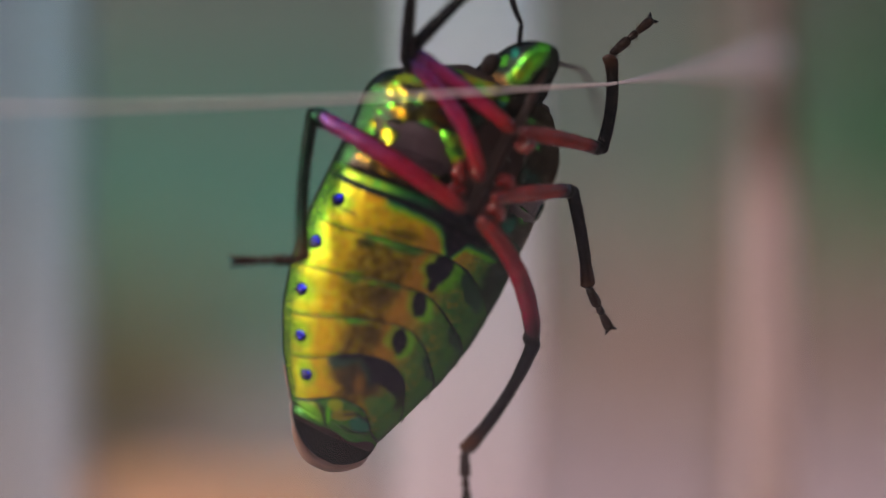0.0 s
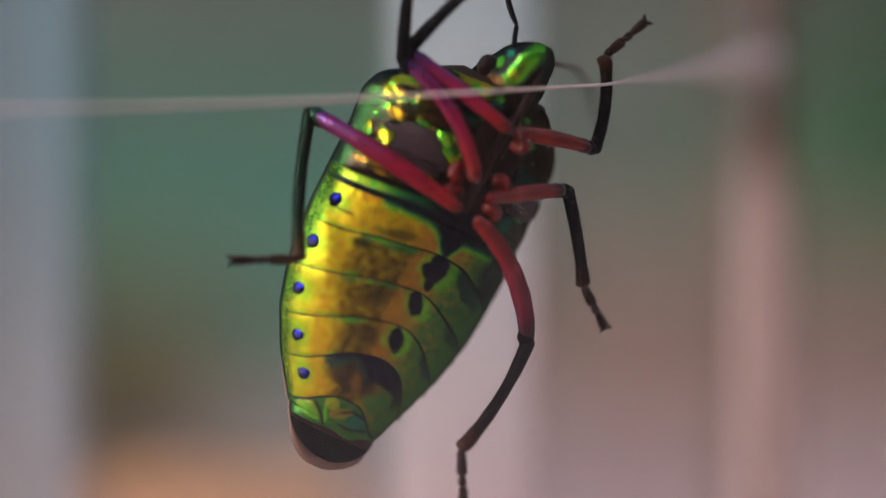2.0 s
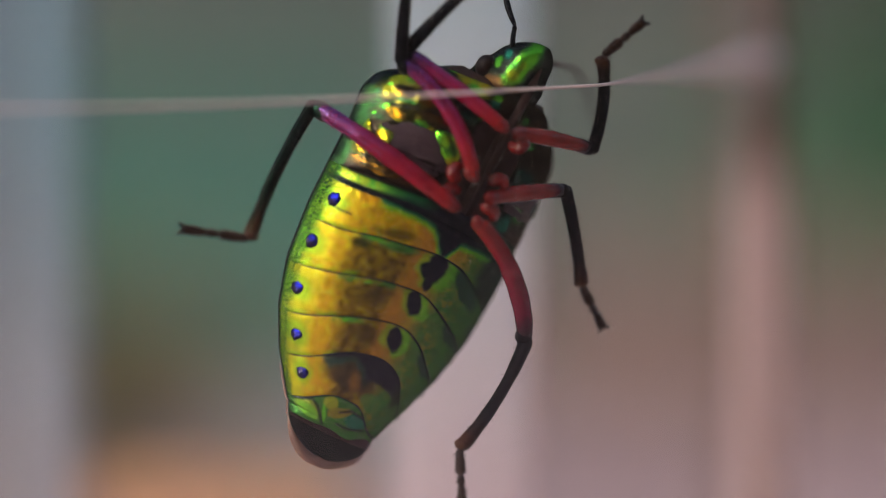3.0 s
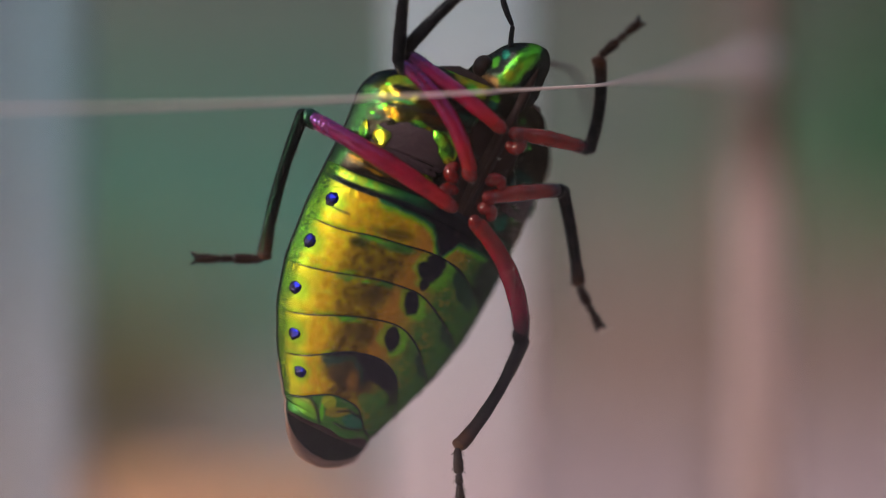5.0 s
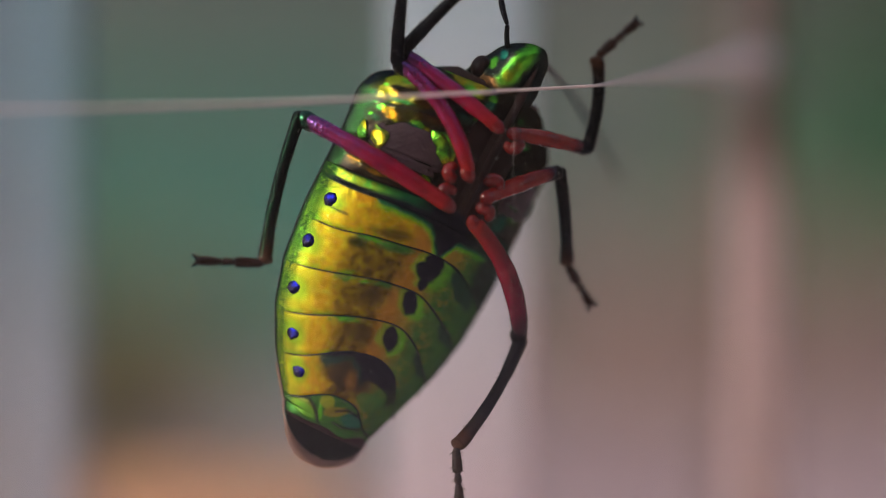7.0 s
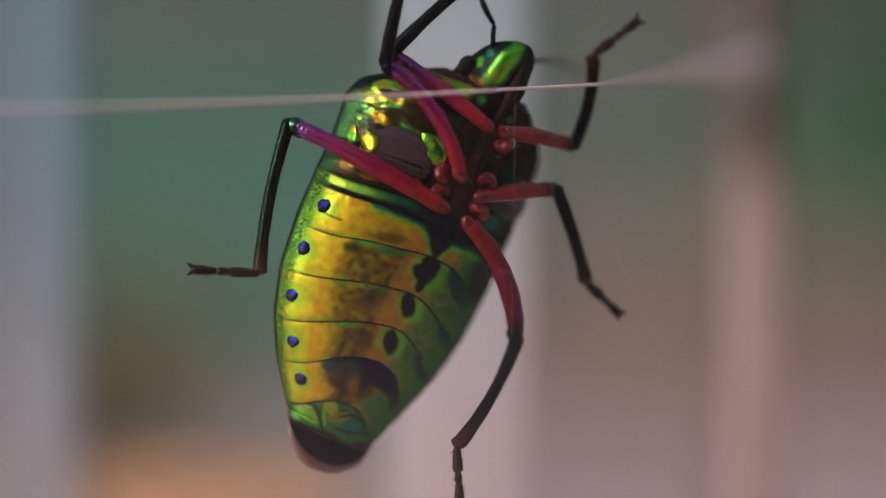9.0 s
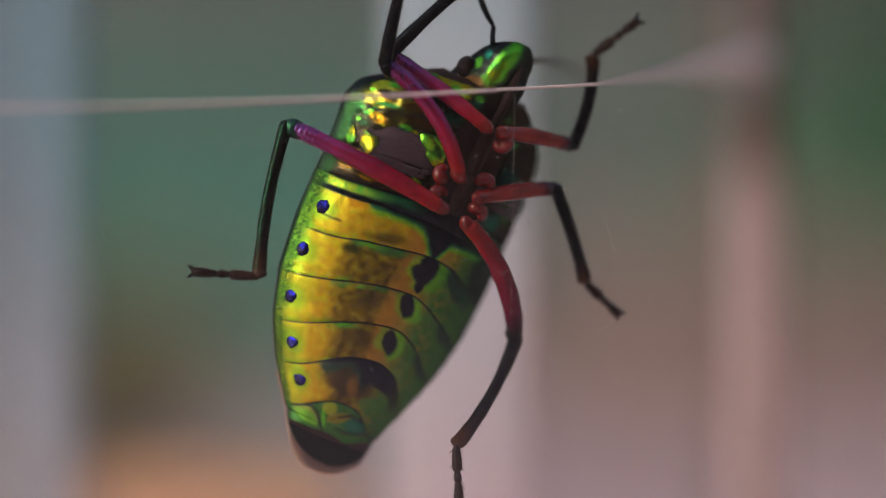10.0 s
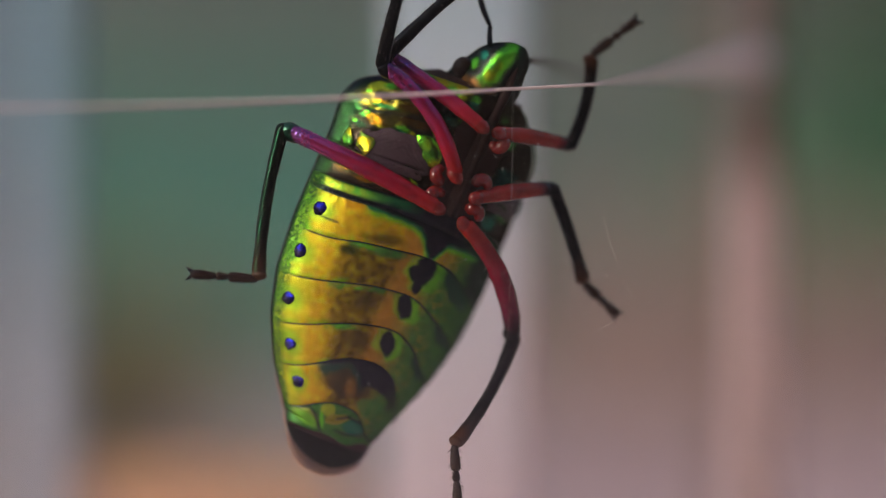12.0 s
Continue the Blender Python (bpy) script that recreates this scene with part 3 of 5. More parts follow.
def belly_shade(k):
    def shade(s, p):
        w = share(s, p)
        q = slant(p)
        n = 0.05 * noise.noise((s * 1.3, q * 1.3, 3.0 + k)) + 0.035 * noise.noise((s * 4.0, q * 4.0, k)) + 0.02 * noise.noise((s * 11, q * 11, k))
        ww = w + n
        top = seam(k, w)
        u = ramp(s, top, seam(k + 1, w))
        d = s - top
        mottle = noise.noise((s * 4.5, q * 4.5, 9.0)) + 0.6 * noise.noise((s * 10, q * 10, 5.0))
        c = blend(GOLD, AMBER, 0.8 * ramp(mottle, 0.1, 0.9))
        c = blend(c, LEMON, 0.8 * ramp(-mottle, 0.0, 0.7))
        # more lemon on the rear plates: their brightly lit rim, put into colour
        c = blend(c, LEMON, ramp(ww, 0.76, 0.86) * (0.45 if k < 3 else 0.95))
        c = blend(c, LEAF, (0.75 if k < 3 else 0.45) * ramp(ww, 0.90 if k < 3 else 0.94, 0.96 if k < 3 else 0.98))
        # brown shade of each plate beside the middle, tan towards the keel, green beyond it
        left = (0.66, 0.52, 0.70, 0.67, 0.60, 0.52, 0.5)[k]
        f = ramp(ww, left + 0.05, left - 0.07)
        c = blend(c, UMBER, f * (0.35 * ramp(u, 0.5, 0.9) if k == 1 else 0.80 + 0.35 * mottle))
        c = blend(c, AMBER, ramp(ww, 0.31, 0.24) * (0.85 if k < 5 else 0.0))
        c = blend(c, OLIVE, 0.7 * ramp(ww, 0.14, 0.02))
        # the far flank's dimness is painted in: moss green first
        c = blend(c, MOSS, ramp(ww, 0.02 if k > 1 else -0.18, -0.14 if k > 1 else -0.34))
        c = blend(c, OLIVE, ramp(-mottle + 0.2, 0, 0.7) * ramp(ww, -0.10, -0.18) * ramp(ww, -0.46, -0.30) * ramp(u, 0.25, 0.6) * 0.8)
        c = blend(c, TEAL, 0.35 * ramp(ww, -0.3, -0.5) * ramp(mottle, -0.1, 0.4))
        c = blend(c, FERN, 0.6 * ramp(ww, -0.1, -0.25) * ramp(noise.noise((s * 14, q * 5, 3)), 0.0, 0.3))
        # then ink at the far margin, shade put into the colour
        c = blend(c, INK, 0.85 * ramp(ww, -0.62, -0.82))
        # green dust under each seam, broken into flecks
        fleck = noise.noise((q * 2.4, k * 3.1, 0)) + 0.5 * noise.noise((q * 7, s * 7, k))
        if k in (2, 3, 4):
            c = blend(c, FERN, 0.85 * ramp(0.24 + 0.12 * fleck - d, 0, 0.14) * ramp(ww, 0.74, 0.64) * ramp(ww, 0.10, 0.3) * ramp(fleck, -0.35, 0.15))
            c = blend(c, LEAF, 0.8 * ramp(0.13 - abs(d - 0.12), 0, 0.1) * ramp(ww, 0.66, 0.6) * ramp(ww, 0.36, 0.44) * ramp(mottle, -0.4, 0.2))
        c = blend(c, LEAF, 0.5 * ramp(u, 0.86, 0.97) * ramp(ww, 0.5, 0.6) * ramp(fleck, -0.2, 0.3))
        if k == 1:
            c = blend(c, blend(UMBER, DEEP, 0.4), 0.75 * blob(s, q, (7.30, 1.55, 0.17, 0.65, -14), 0.9))
        if k == 2:
            c = blend(c, DEEP, 0.85 * blob(s, q, (8.06, 2.38, 0.16, 0.34, -10), 0.9))
            c = blend(c, FERN, 0.7 * blob(s, q, (7.66, 1.25, 0.14, 0.65, -14), 0.7))
        if k == 3:
            c = blend(c, OLIVE, 0.8 * blob(s, q, (8.98, 1.95, 0.08, 0.35, -14)))
            c = blend(c, blend(UMBER, INK, 0.5), 0.7 * blob(s, q, (9.25, 1.25, 0.32, 0.4, 0), 0.9))
        if k == 4:
            c = blend(c, blend(UMBER, INK, 0.35), 0.7 * blob(s, q, (10.5, 1.0, 0.32, 0.4, 0), 0.9))
        for s0, w0 in SIDE_SPOTS:
            r = math.hypot(s - s0, (abs(w) - w0) * 4.2)
            c = blend(c, LEAF, 0.5 * ramp(r + 1.5 * n, 0.46, 0.26))
        if k in (2, 3, 4):
            s0, q0, a, b, turn = ((7.72, 0.0, 0.58, 0.40, 0), (8.98, 0.07, 0.44, 0.25, -16), (10.24, 0.13, 0.46, 0.26, -16))[k - 2]
            c = blend(c, LEAF, 0.7 * blob(s, q, (s0 + 0.02, q0 - 0.16, a * 1.2, b * 1.35, turn)))
            c = blend(c, LEAF, 0.5 * blob(s, q, (s0, q0 + 0.12, a * 1.05, b * 1.2, turn)))
            c = blend(c, INK, blob(s, q, (s0, q0, a, b, turn)))
            if k == 2:
                c = blend(c, INK, blob(s, q, (8.25, 0.0, 0.26, 0.16, -10)))
            # bluish smear on the far side of each plate
            c = blend(c, blend(INK, TEAL, 0.25), 0.9 * blob(s, q, ((7.95, -1.25, 0.30, 0.75, 42), (9.42, -1.55, 0.34, 0.55, 40), (10.6, -1.25, 0.30, 0.5, 40))[k - 2]))
        if k == 1:
            edge = float(np.interp(w, (-0.10, 0.02, 0.10, 0.13, 0.2, 0.35, 0.5, 0.64, 0.72), (6.7, 7.4, 7.05, 6.85, 6.60, 6.50, 6.55, 6.62, 6.30))) + 1.2 * n
            # orange light on the gold below the seam, painted as a patch
            c = blend(c, ORANGE, 0.8 * blob(s, q, (6.68, 2.85, 0.16, 0.42, -10)))
            c = blend(c, LEAF, 0.8 * ramp(edge + 0.24 - s, 0, 0.14) * ramp(w, 0.68, 0.6))
            c = blend(c, blend(TEAL, FERN, 0.5), ramp(edge + 0.08 - s, 0, 0.1) * ramp(w, 0.72, 0.66))
            # ink patch, with the thorax's shadow painted into it
            c = blend(c, INK, ramp(edge - s, 0.0, 0.14) * ramp(w, 0.62, 0.5))
            c = blend(c, INK, ramp(d, 0.10, 0.03))
            # far side of this plate dimmed to ink in the colour too
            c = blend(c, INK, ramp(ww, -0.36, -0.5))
            c = blend(c, INK, 0.8 * stroke(s, q, ((7.44, 3.80), (7.46, 3.45), (7.42, 3.10)), 0.035))
        if k == 0:
            c = blend(blend(LEAF, FERN, 0.55), LEMON, 0.7 * ramp(ww, 0.55, 0.9) * ramp(mottle, -0.5, 0.3))
            c = blend(c, blend(FERN, TEAL, 0.5), ramp(w, 0.7, 0.5))
            # crease under the fold and the thorax's shadow, darkened in the colour
            c = blend(c, INK, ramp(u + 0.5 * n, 0.62 - 0.25 * ramp(w, 0.8, 0.5), 0.80))
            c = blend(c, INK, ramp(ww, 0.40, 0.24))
        if k == 5:
            c = blend(c, blend(UMBER, INK, 0.55), 0.95 * blob(s, q, (11.85, 0.75, 0.55, 0.85, 0), 0.5))
            c = blend(c, blend(TEAL, INK, 0.6), 0.8 * blob(s, q, (11.72, 1.45, 0.18, 0.38, -40), 0.8))
            band = float(np.interp(w, (-0.6, -0.42, -0.3, -0.05, 0.15, 0.24, 0.36, 0.60, 0.70), (0.30, 0.32, 0.5, 0.78, 0.95, 0.5, 0.26, 0.2, 0.0))) + 1.5 * n
            c = blend(c, blend(TEAL, INK, 0.65), 0.8 * ramp(band + 0.16 - d, 0, 0.12) * ramp(w, 0.72, 0.64) * ramp(w, 0.1, 0.2))
            c = blend(c, INK, ramp(band - d, 0, 0.12) * ramp(w, -0.5, -0.38))
            c = blend(c, AMBER, 0.45 * blob(s, q, (12.0, 0.60, 0.30, 0.18, -25), 0.8))
            c = blend(c, FERN, 0.7 * blob(s, q, (12.4, -0.25, 0.35, 0.4, 0)))
            c = blend(c, PLUM, 0.8 * blob(s, q, (11.9, -0.85, 0.45, 0.14, 10)))
        if k >= 6:
            c = blend(FERN, MOSS, 0.5 + 0.5 * noise.noise((s * 2, q * 2, 8)))
            c = blend(c, OLIVE, 0.6 * blob(s, q, (13.40, 1.5, 0.24, 0.52, 10), 0.6))
            c = blend(c, LEAF, 0.6 * blob(s, q, (13.50, 1.45, 0.18, 0.45, 10), 0.6))
            c = blend(c, LEMON, 0.6 * blob(s, q, (12.90, 0.95, 0.2, 0.26, 0)))
            c = blend(c, OLIVE, 0.9 * blob(s, q, (13.12, 0.58, 0.16, 0.34, -30)))
            c = blend(c, LEAF, blob(s, q, (13.35, 0.98, 0.30, 0.07, -24)))
            c = blend(c, TEAL, 0.8 * blob(s, q, (13.2, -0.05, 0.24, 0.40, -20)))
            c = blend(c, FERN, 0.8 * blob(s, q, (13.66, -0.1, 0.14, 0.4, -10)))
            c = blend(c, INK, 0.75 * max(stroke(s, q, line, 0.05) for line in TAIL_LINES))
        c = blend(c, INK, 0.95 * ramp(abs(d), 0.075 + 0.05 * ramp(w, 0, -0.3), 0.03 + 0.04 * ramp(w, 0, -0.3)) * ramp(w, 0.99, 0.9))
        c = blend(c, INK, ramp(w, 0.988, 0.995))
        return (*c, 0.14 + 0.08 * ramp(abs(w), 0.5, 0.8) + 0.78 * ramp(abs(w), 0.92, 0.965) + 0.35 * ramp(w, -0.15, -0.35) * ramp(w, -0.95, -0.85))
    return shade


def sternite(bug, k):
    rows, nw, ns = [], 200, (16, 44, 48, 48, 48, 50, 40)[k]
    for i in range(ns + 1):
        u = 0.5 - 0.5 * math.cos(math.pi * i / ns)
        row = []
        for j in range(nw + 1):
            w = math.sin((2 * j / nw - 1) * math.pi / 2)
            s0, s1 = seam(k, w), seam(k + 1, w)
            s = s0 + (s1 - s0) * u
            edge = min(u, (1 - u)) * (s1 - s0)
            lift = 0.045 * min(1, edge / 0.14) ** 0.5 * (1 - w ** 8) + 0.02 * u - 0.025
            lift += 0.012 * noise.noise((s * 2.2, w * 6, 1.0 + k)) * min(1, edge / 0.2)
            if k == 0:
                lift += (0.10 + 0.05 * noise.noise((w * 7, 2.0, 0)) + 0.004 * math.sin(170 * w + 3 * u)) * math.sin(math.pi * u) ** 0.8 * min(1, max(0, (0.97 - abs(w)) / 0.1))
            if k == 1:
                lift += 0.012 * math.sin(75 * w + 5 * noise.noise((s * 3, w * 6, 0))) * ramp(u, 0.5, 0.15) * ramp(w, 0.5, 0.65)
            if k in (4, 5):
                lift += 0.016 * math.sin(24 * s + 7 * w) * min(1, max(0, (abs(w) - 0.5) / 0.2)) * min(1, edge / 0.15) * noise.noise((s, w * 3, 3))
            if k == 6:
                # the folded lobes of the tail
                q = slant(belly(min(s, LEN), w))
                lift += 0.05 * blob(s, q, (13.47, 1.5, 0.22, 0.5, 10)) + 0.05 * blob(s, q, (13.2, -0.05, 0.22, 0.38, -20)) + 0.04 * blob(s, q, (12.95, 0.7, 0.22, 0.4, -10))
            row.append(Vector(belly(min(s, LEN), w, lift)) * MM)
        rows.append(row)
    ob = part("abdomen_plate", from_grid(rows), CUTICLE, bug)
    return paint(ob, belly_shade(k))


# patches of pigment and painted-in glints: colour, along, across, half-lengths, turn, grain
PRONOTUM_MARKS = (
    (DEEP, 3.7, 4.22, 1.2, 0.27, 0, 0.3), (DEEP, 2.6, 3.0, 0.35, 0.6, -30, 0.3), (FERN, 3.85, 4.02, 0.12, 0.14, 0, 0.3), (FERN, 4.05, 3.80, 0.10, 0.12, 0, 0.3),
    (OLIVE, 3.25, 3.3, 0.50, 0.95, -18, 0.2), (LEMON, 3.02, 3.74, 0.13, 0.38, -25, 0.35), (LEAF, 2.86, 3.35, 0.10, 0.22, -25, 0.3),
    (PLUM, 3.14, 3.2, 0.12, 0.60, -14, 0.1), (OLIVE, 3.36, 3.05, 0.12, 0.5, -11, 0.1), (GOLD, 3.44, 3.50, 0.09, 0.28, -11, 0.15), (TAN, 3.30, 3.45, 0.05, 0.35, -11, 0.15), (FERN, 3.50, 3.2, 0.06, 0.5, -11, 0.1), (LEMON, 3.46, 3.80, 0.08, 0.16, 0, 0.4), (TAN, 3.24, 2.5, 0.12, 0.45, -9, 0.05),
    (LEAF, 3.56, 4.42, 0.09, 0.10, 0, 0.3), (LEMON, 3.42, 4.05, 0.08, 0.12, 0, 0.4), (LEAF, 3.27, 3.92, 0.06, 0.12, -20, 0.3), (DEEP, 3.64, 4.15, 0.10, 0.14, 0, 0.2),
    (LEAF, 1.96, 2.32, 0.10, 0.24, 0, 0.3), (GOLD, 2.05, 1.95, 0.16, 0.32, 20, 0.4), (LEMON, 2.04, 1.62, 0.12, 0.18, 20, 0.4), (LEAF, 2.20, 1.50, 0.14, 0.30, 10, 0.3), (GOLD, 2.00, 1.20, 0.13, 0.30, 14, 0.4),
    (LEMON, 1.96, 1.02, 0.06, 0.10, 0, 0.4), (LEAF, 2.14, 0.74, 0.12, 0.16, 0, 0.3), (LEMON, 2.26, 1.14, 0.09, 0.14, 0, 0.3), (TEAL, 2.34, 0.72, 0.12, 0.18, 0, 0.2),
    (TEAL, 3.06, 1.25, 0.14, 0.30, 0, 0.2), (LEAF, 2.97, 0.95, 0.05, 0.08, 0, 0.2), (FERN, 2.37, -0.37, 0.14, 0.13, 0, 0.2),
)
FLANK_MARKS = (
    (TAN, 3.62, 2.25, 0.13, 0.50, -6, 0.05), (ORANGE, 4.02, 3.28, 0.17, 0.42, -4, 0.3), (GOLD, 3.98, 3.52, 0.11, 0.18, 0, 0.4), (LEMON, 4.14, 3.05, 0.05, 0.26, -4, 0.4),
    (OLIVE, 3.86, 2.75, 0.14, 0.34, -4, 0.2), (LEAF, 3.92, 2.48, 0.12, 0.26, -4, 0.25), (TEAL, 4.06, 2.62, 0.08, 0.36, -8, 0.15), (DEEP, 4.30, 3.86, 0.16, 0.28, 0, 0.15),
    (LEAF, 3.92, 3.72, 0.08, 0.09, 0, 0.3), (LEAF, 3.76, 3.64, 0.07, 0.08, 0, 0.3), (LEMON, 3.92, 2.15, 0.10, 0.10, 0, 0.3), (LEAF, 4.28, 3.98, 0.05, 0.09, 0, 0.3),
    (GOLD, 5.58, 3.92, 0.18, 0.26, 10, 0.6), (ORANGE, 5.78, 3.45, 0.15, 0.60, -6, 0.3), (ORANGE, 5.82, 2.75, 0.10, 0.50, -8, 0.3), (TAN, 5.78, 2.1, 0.12, 0.5, -8, 0.1),
)
FAR_MARKS = (
    (TEAL, 4.05, -1.05, 0.26, 0.22, 0, 0.2), (FERN, 2.9, -0.7, 0.3, 0.3, 0, 0.2), (TEAL, 5.55, -1.25, 0.25, 0.2, 0, 0.2), (FERN, 5.0, -1.6, 0.35, 0.25, 0, 0.2),
)
CREASES = (((3.80, 4.05), (3.80, 3.57), (3.60, 2.88), (3.40, 2.16)), ((5.70, 4.2), (5.66, 3.5), (5.62, 2.6)), ((5.88, 4.2), (5.84, 3.5), (5.76, 2.6)))


def thorax_shade(s, p):
    q = slant(p)
    c, grain = PLUM, 0.12
    for col, s0, q0, a, b, turn, rough in PRONOTUM_MARKS + FLANK_MARKS + FAR_MARKS:
        f = blob(s, q, (s0, q0, a, b, turn))
        c = blend(c, col, f)
        grain += (rough - grain) * f
    pit = noise.noise((s * 4.2, q * 3.2, 7.7)) + 0.6 * noise.noise((s * 9.0, q * 7.0, 1.3))
    c = blend(c, PLUM, (0.8 if s > 2.5 else 0.45) * ramp(pit, 0.05, 0.28))
    # fine pleats before the belly
    if s > 5.45 and q > 1.6:
        c = blend(c, INK, 0.55 * ramp(math.sin(46 * (s + 0.10 * max(0.0, 4 - q) ** 1.1) + 2 * noise.noise((s * 3, q * 3, 0))), 0.1, 0.7))
    c = blend(c, INK, 0.9 * max(stroke(s, q, line, 0.045) for line in CREASES))
    w = share(s, p)
    if s > 3.6:
        c = blend(c, blend(blend(FERN, INK, 0.45), TEAL, 0.4 * ramp(noise.noise((s * 4, q * 4, 2)), 0, 0.5)), 0.8 * ramp(w, 0.945, 0.96))
        grain += 0.5 * ramp(w, 0.945, 0.96)
    c = blend(c, INK, ramp(w, 0.975, 0.99))
    return (*c, grain)


def on_belly(s, q, lift=0.0):
    """The place of the underside at s that lies q across the leaning body."""
    lo, hi = 0.0, 1.0
    for _ in range(30):
        mid = (lo + hi) / 2
        p = belly(s, mid)
        if p[1] * math.cos(radians(ROLL)) - p[2] * math.sin(radians(ROLL)) < q:
            lo = mid
        else:
            hi = mid
    return Vector(belly(s, lo, lift))


def leaf_lobe(bug, base, tip, half, high, tone, edge, ribs, skew=1.6):
    """A raised leaf-shaped lobe with fine feathered ribs, on both flanks; the far one is painted dim."""
    for side in (1, -1):
        rows, nu, nv = [], 72, 36
        length = math.hypot(tip[0] - base[0], tip[1] - base[1])
        ds, dq = (tip[0] - base[0]) / length, (tip[1] - base[1]) / length
        for i in range(nu + 1):
            u, row = i / nu, []
            wide = half * max(0.02, math.sin(math.pi * min(1, u * 0.97 + 0.015) ** skew)) ** 0.7 * (1 + 0.4 * noise.noise((u * 4, half * 20, 1)))
            for j in range(nv + 1):
                v = 2 * j / nv - 1
                off = v * wide + 0.25 * half * math.sin(4 * u + 9 * half)
                s, q = base[0] + ds * u * length - dq * off, base[1] + dq * u * length + ds * off
                dome = max(0, 1 - abs(v) ** 2.4) * min(1, 5 * u + 0.05, 5 * (1 - u) + 0.05)
                rib = 0.008 * math.sin(ribs * (u - 0.16 * abs(v) - 0.03 * math.sin(5 * v))) * dome ** 0.5
                row.append(on_belly(s, q, 0.05 + high * dome ** 0.6 + rib) * MM)
            rows.append(row)
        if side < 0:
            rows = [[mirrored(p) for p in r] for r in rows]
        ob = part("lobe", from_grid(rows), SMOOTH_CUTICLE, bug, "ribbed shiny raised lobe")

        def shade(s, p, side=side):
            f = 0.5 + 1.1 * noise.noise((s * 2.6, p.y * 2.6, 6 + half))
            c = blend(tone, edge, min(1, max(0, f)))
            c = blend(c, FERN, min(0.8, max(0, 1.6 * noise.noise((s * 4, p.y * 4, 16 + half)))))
            # far lobes: the loss of lustre seen from this side is painted dark
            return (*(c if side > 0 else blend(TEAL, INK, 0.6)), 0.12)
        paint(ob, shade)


def thorax_plate(bug, s0, s1, bow0, bow1, mat):
    rows, nw, ns = [], 170, max(10, int((s1 - s0) / 0.045))
    for i in range(ns + 1):
        u, row = i / ns, []
        for j in range(nw + 1):
            w = math.sin((2 * j / nw - 1) * math.pi / 2)
            s = (s0 + bow0 * w * w) * (1 - u) + (s1 + bow1 * w * w) * u
            edge = min(u, 1 - u) * (s1 - s0)
            lift = 0.05 * min(1, edge / 0.12) ** 0.5
            x, y, z = belly(s, w, lift)
            # a shallow gutter on each side of the keel for the hips, a swelling outside it
            z -= 0.35 * math.exp(-((abs(w) - 0.16) / 0.12) ** 2) * min(1, max(0, (s - 2.2) / 0.8))
            z += 0.04 * noise.noise((s * 1.3, y * 1.1, 2.0)) + 0.05 * noise.noise((s * 3.5, y * 3.0, 5.0)) + 0.02 * noise.noise((s * 9, y * 7, 3.0)) + 0.010 * math.sin(30 * s + 9 * noise.noise((s * 2, y * 2, 0))) * max(0, noise.noise((s * 1.7, y * 1.7, 4.0)))
            row.append(Vector((x, y, z)) * MM)
        rows.append(row)
    return paint(part("thorax_plate", from_grid(rows), mat, bug), thorax_shade)


def head_shade(s, p):
    q = slant(p)
    c = blend(PLUM, INK, 0.6)
    c = blend(c, NECK, blob(s, q, (1.70, 0.85, 0.18, 0.70, 0)))
    c = blend(c, LEAF, blob(s, q, (0.82, 0.55, 0.92, 0.30, 13)))
    c = blend(c, FERN, 0.8 * ramp(noise.noise((s * 3.5, q * 3.5, 2)), 0.05, 0.4) * blob(s, q, (0.82, 0.55, 0.95, 0.32, 13)))
    c = blend(c, LEMON, 0.8 * blob(s, q, (1.30, 0.68, 0.22, 0.18, 13)))
    c = blend(c, LEMON, 0.5 * blob(s, q, (0.9, 0.55, 0.2, 0.12, 13)))
    c = blend(c, LEAF, 0.8 * blob(s, q, (1.12, 1.28, 0.18, 0.10, 0)))
    c = blend(c, TEAL, blob(s, q, (0.76, 1.10, 0.14, 0.10, 0)))
    return (*c, 0.25)


def build_head(bug):
    rows, n = [], 72
    for i in range(41):
        s = 0.02 + 1.86 * (i / 40) ** 1.3
        k, m, half = float(np.interp(s, _dense, _K)), float(np.interp(s, _dense, _M)), width(s) / 2 * (1 if s < 1.45 else 1 - 0.75 * (s - 1.45))
        row = []
        for j in range(n):
            a = 2 * math.pi * j / n
            ca, sa = math.cos(a), math.sin(a)
            y = half * math.copysign(abs(ca) ** 0.8, ca) * (1 if ca > 0 else 0.66)
            z = m + (k - m) * max(sa, 0) ** 0.8 * (1 if s > 0.3 else 1) - 0.7 * max(-sa, 0) ** 0.8 * min(1, s / 0.8)
            cheek = 0.16 * math.exp(-((abs(y) - 0.62) / 0.28) ** 2) * max(0, sa) * min(1, s / 0.6)
            row.append(Vector(lean((LEN / 2 - s, y, z + cheek))) * MM)
        rows.append(row)
    head = paint(part("head", from_grid(rows, True, True), SMOOTH_CUTICLE, bug), head_shade)
    for side in (1, -1):
        part("eye", ball(Vector(lean((LEN / 2 - 1.42, side * (1.16 if side > 0 else 0.8), -1.25 if side > 0 else -1.7))) * MM, 0.33 * MM, (1.1, 0.85, 1.0)), EYE, bug, "glossy dark brown eye")
    return head


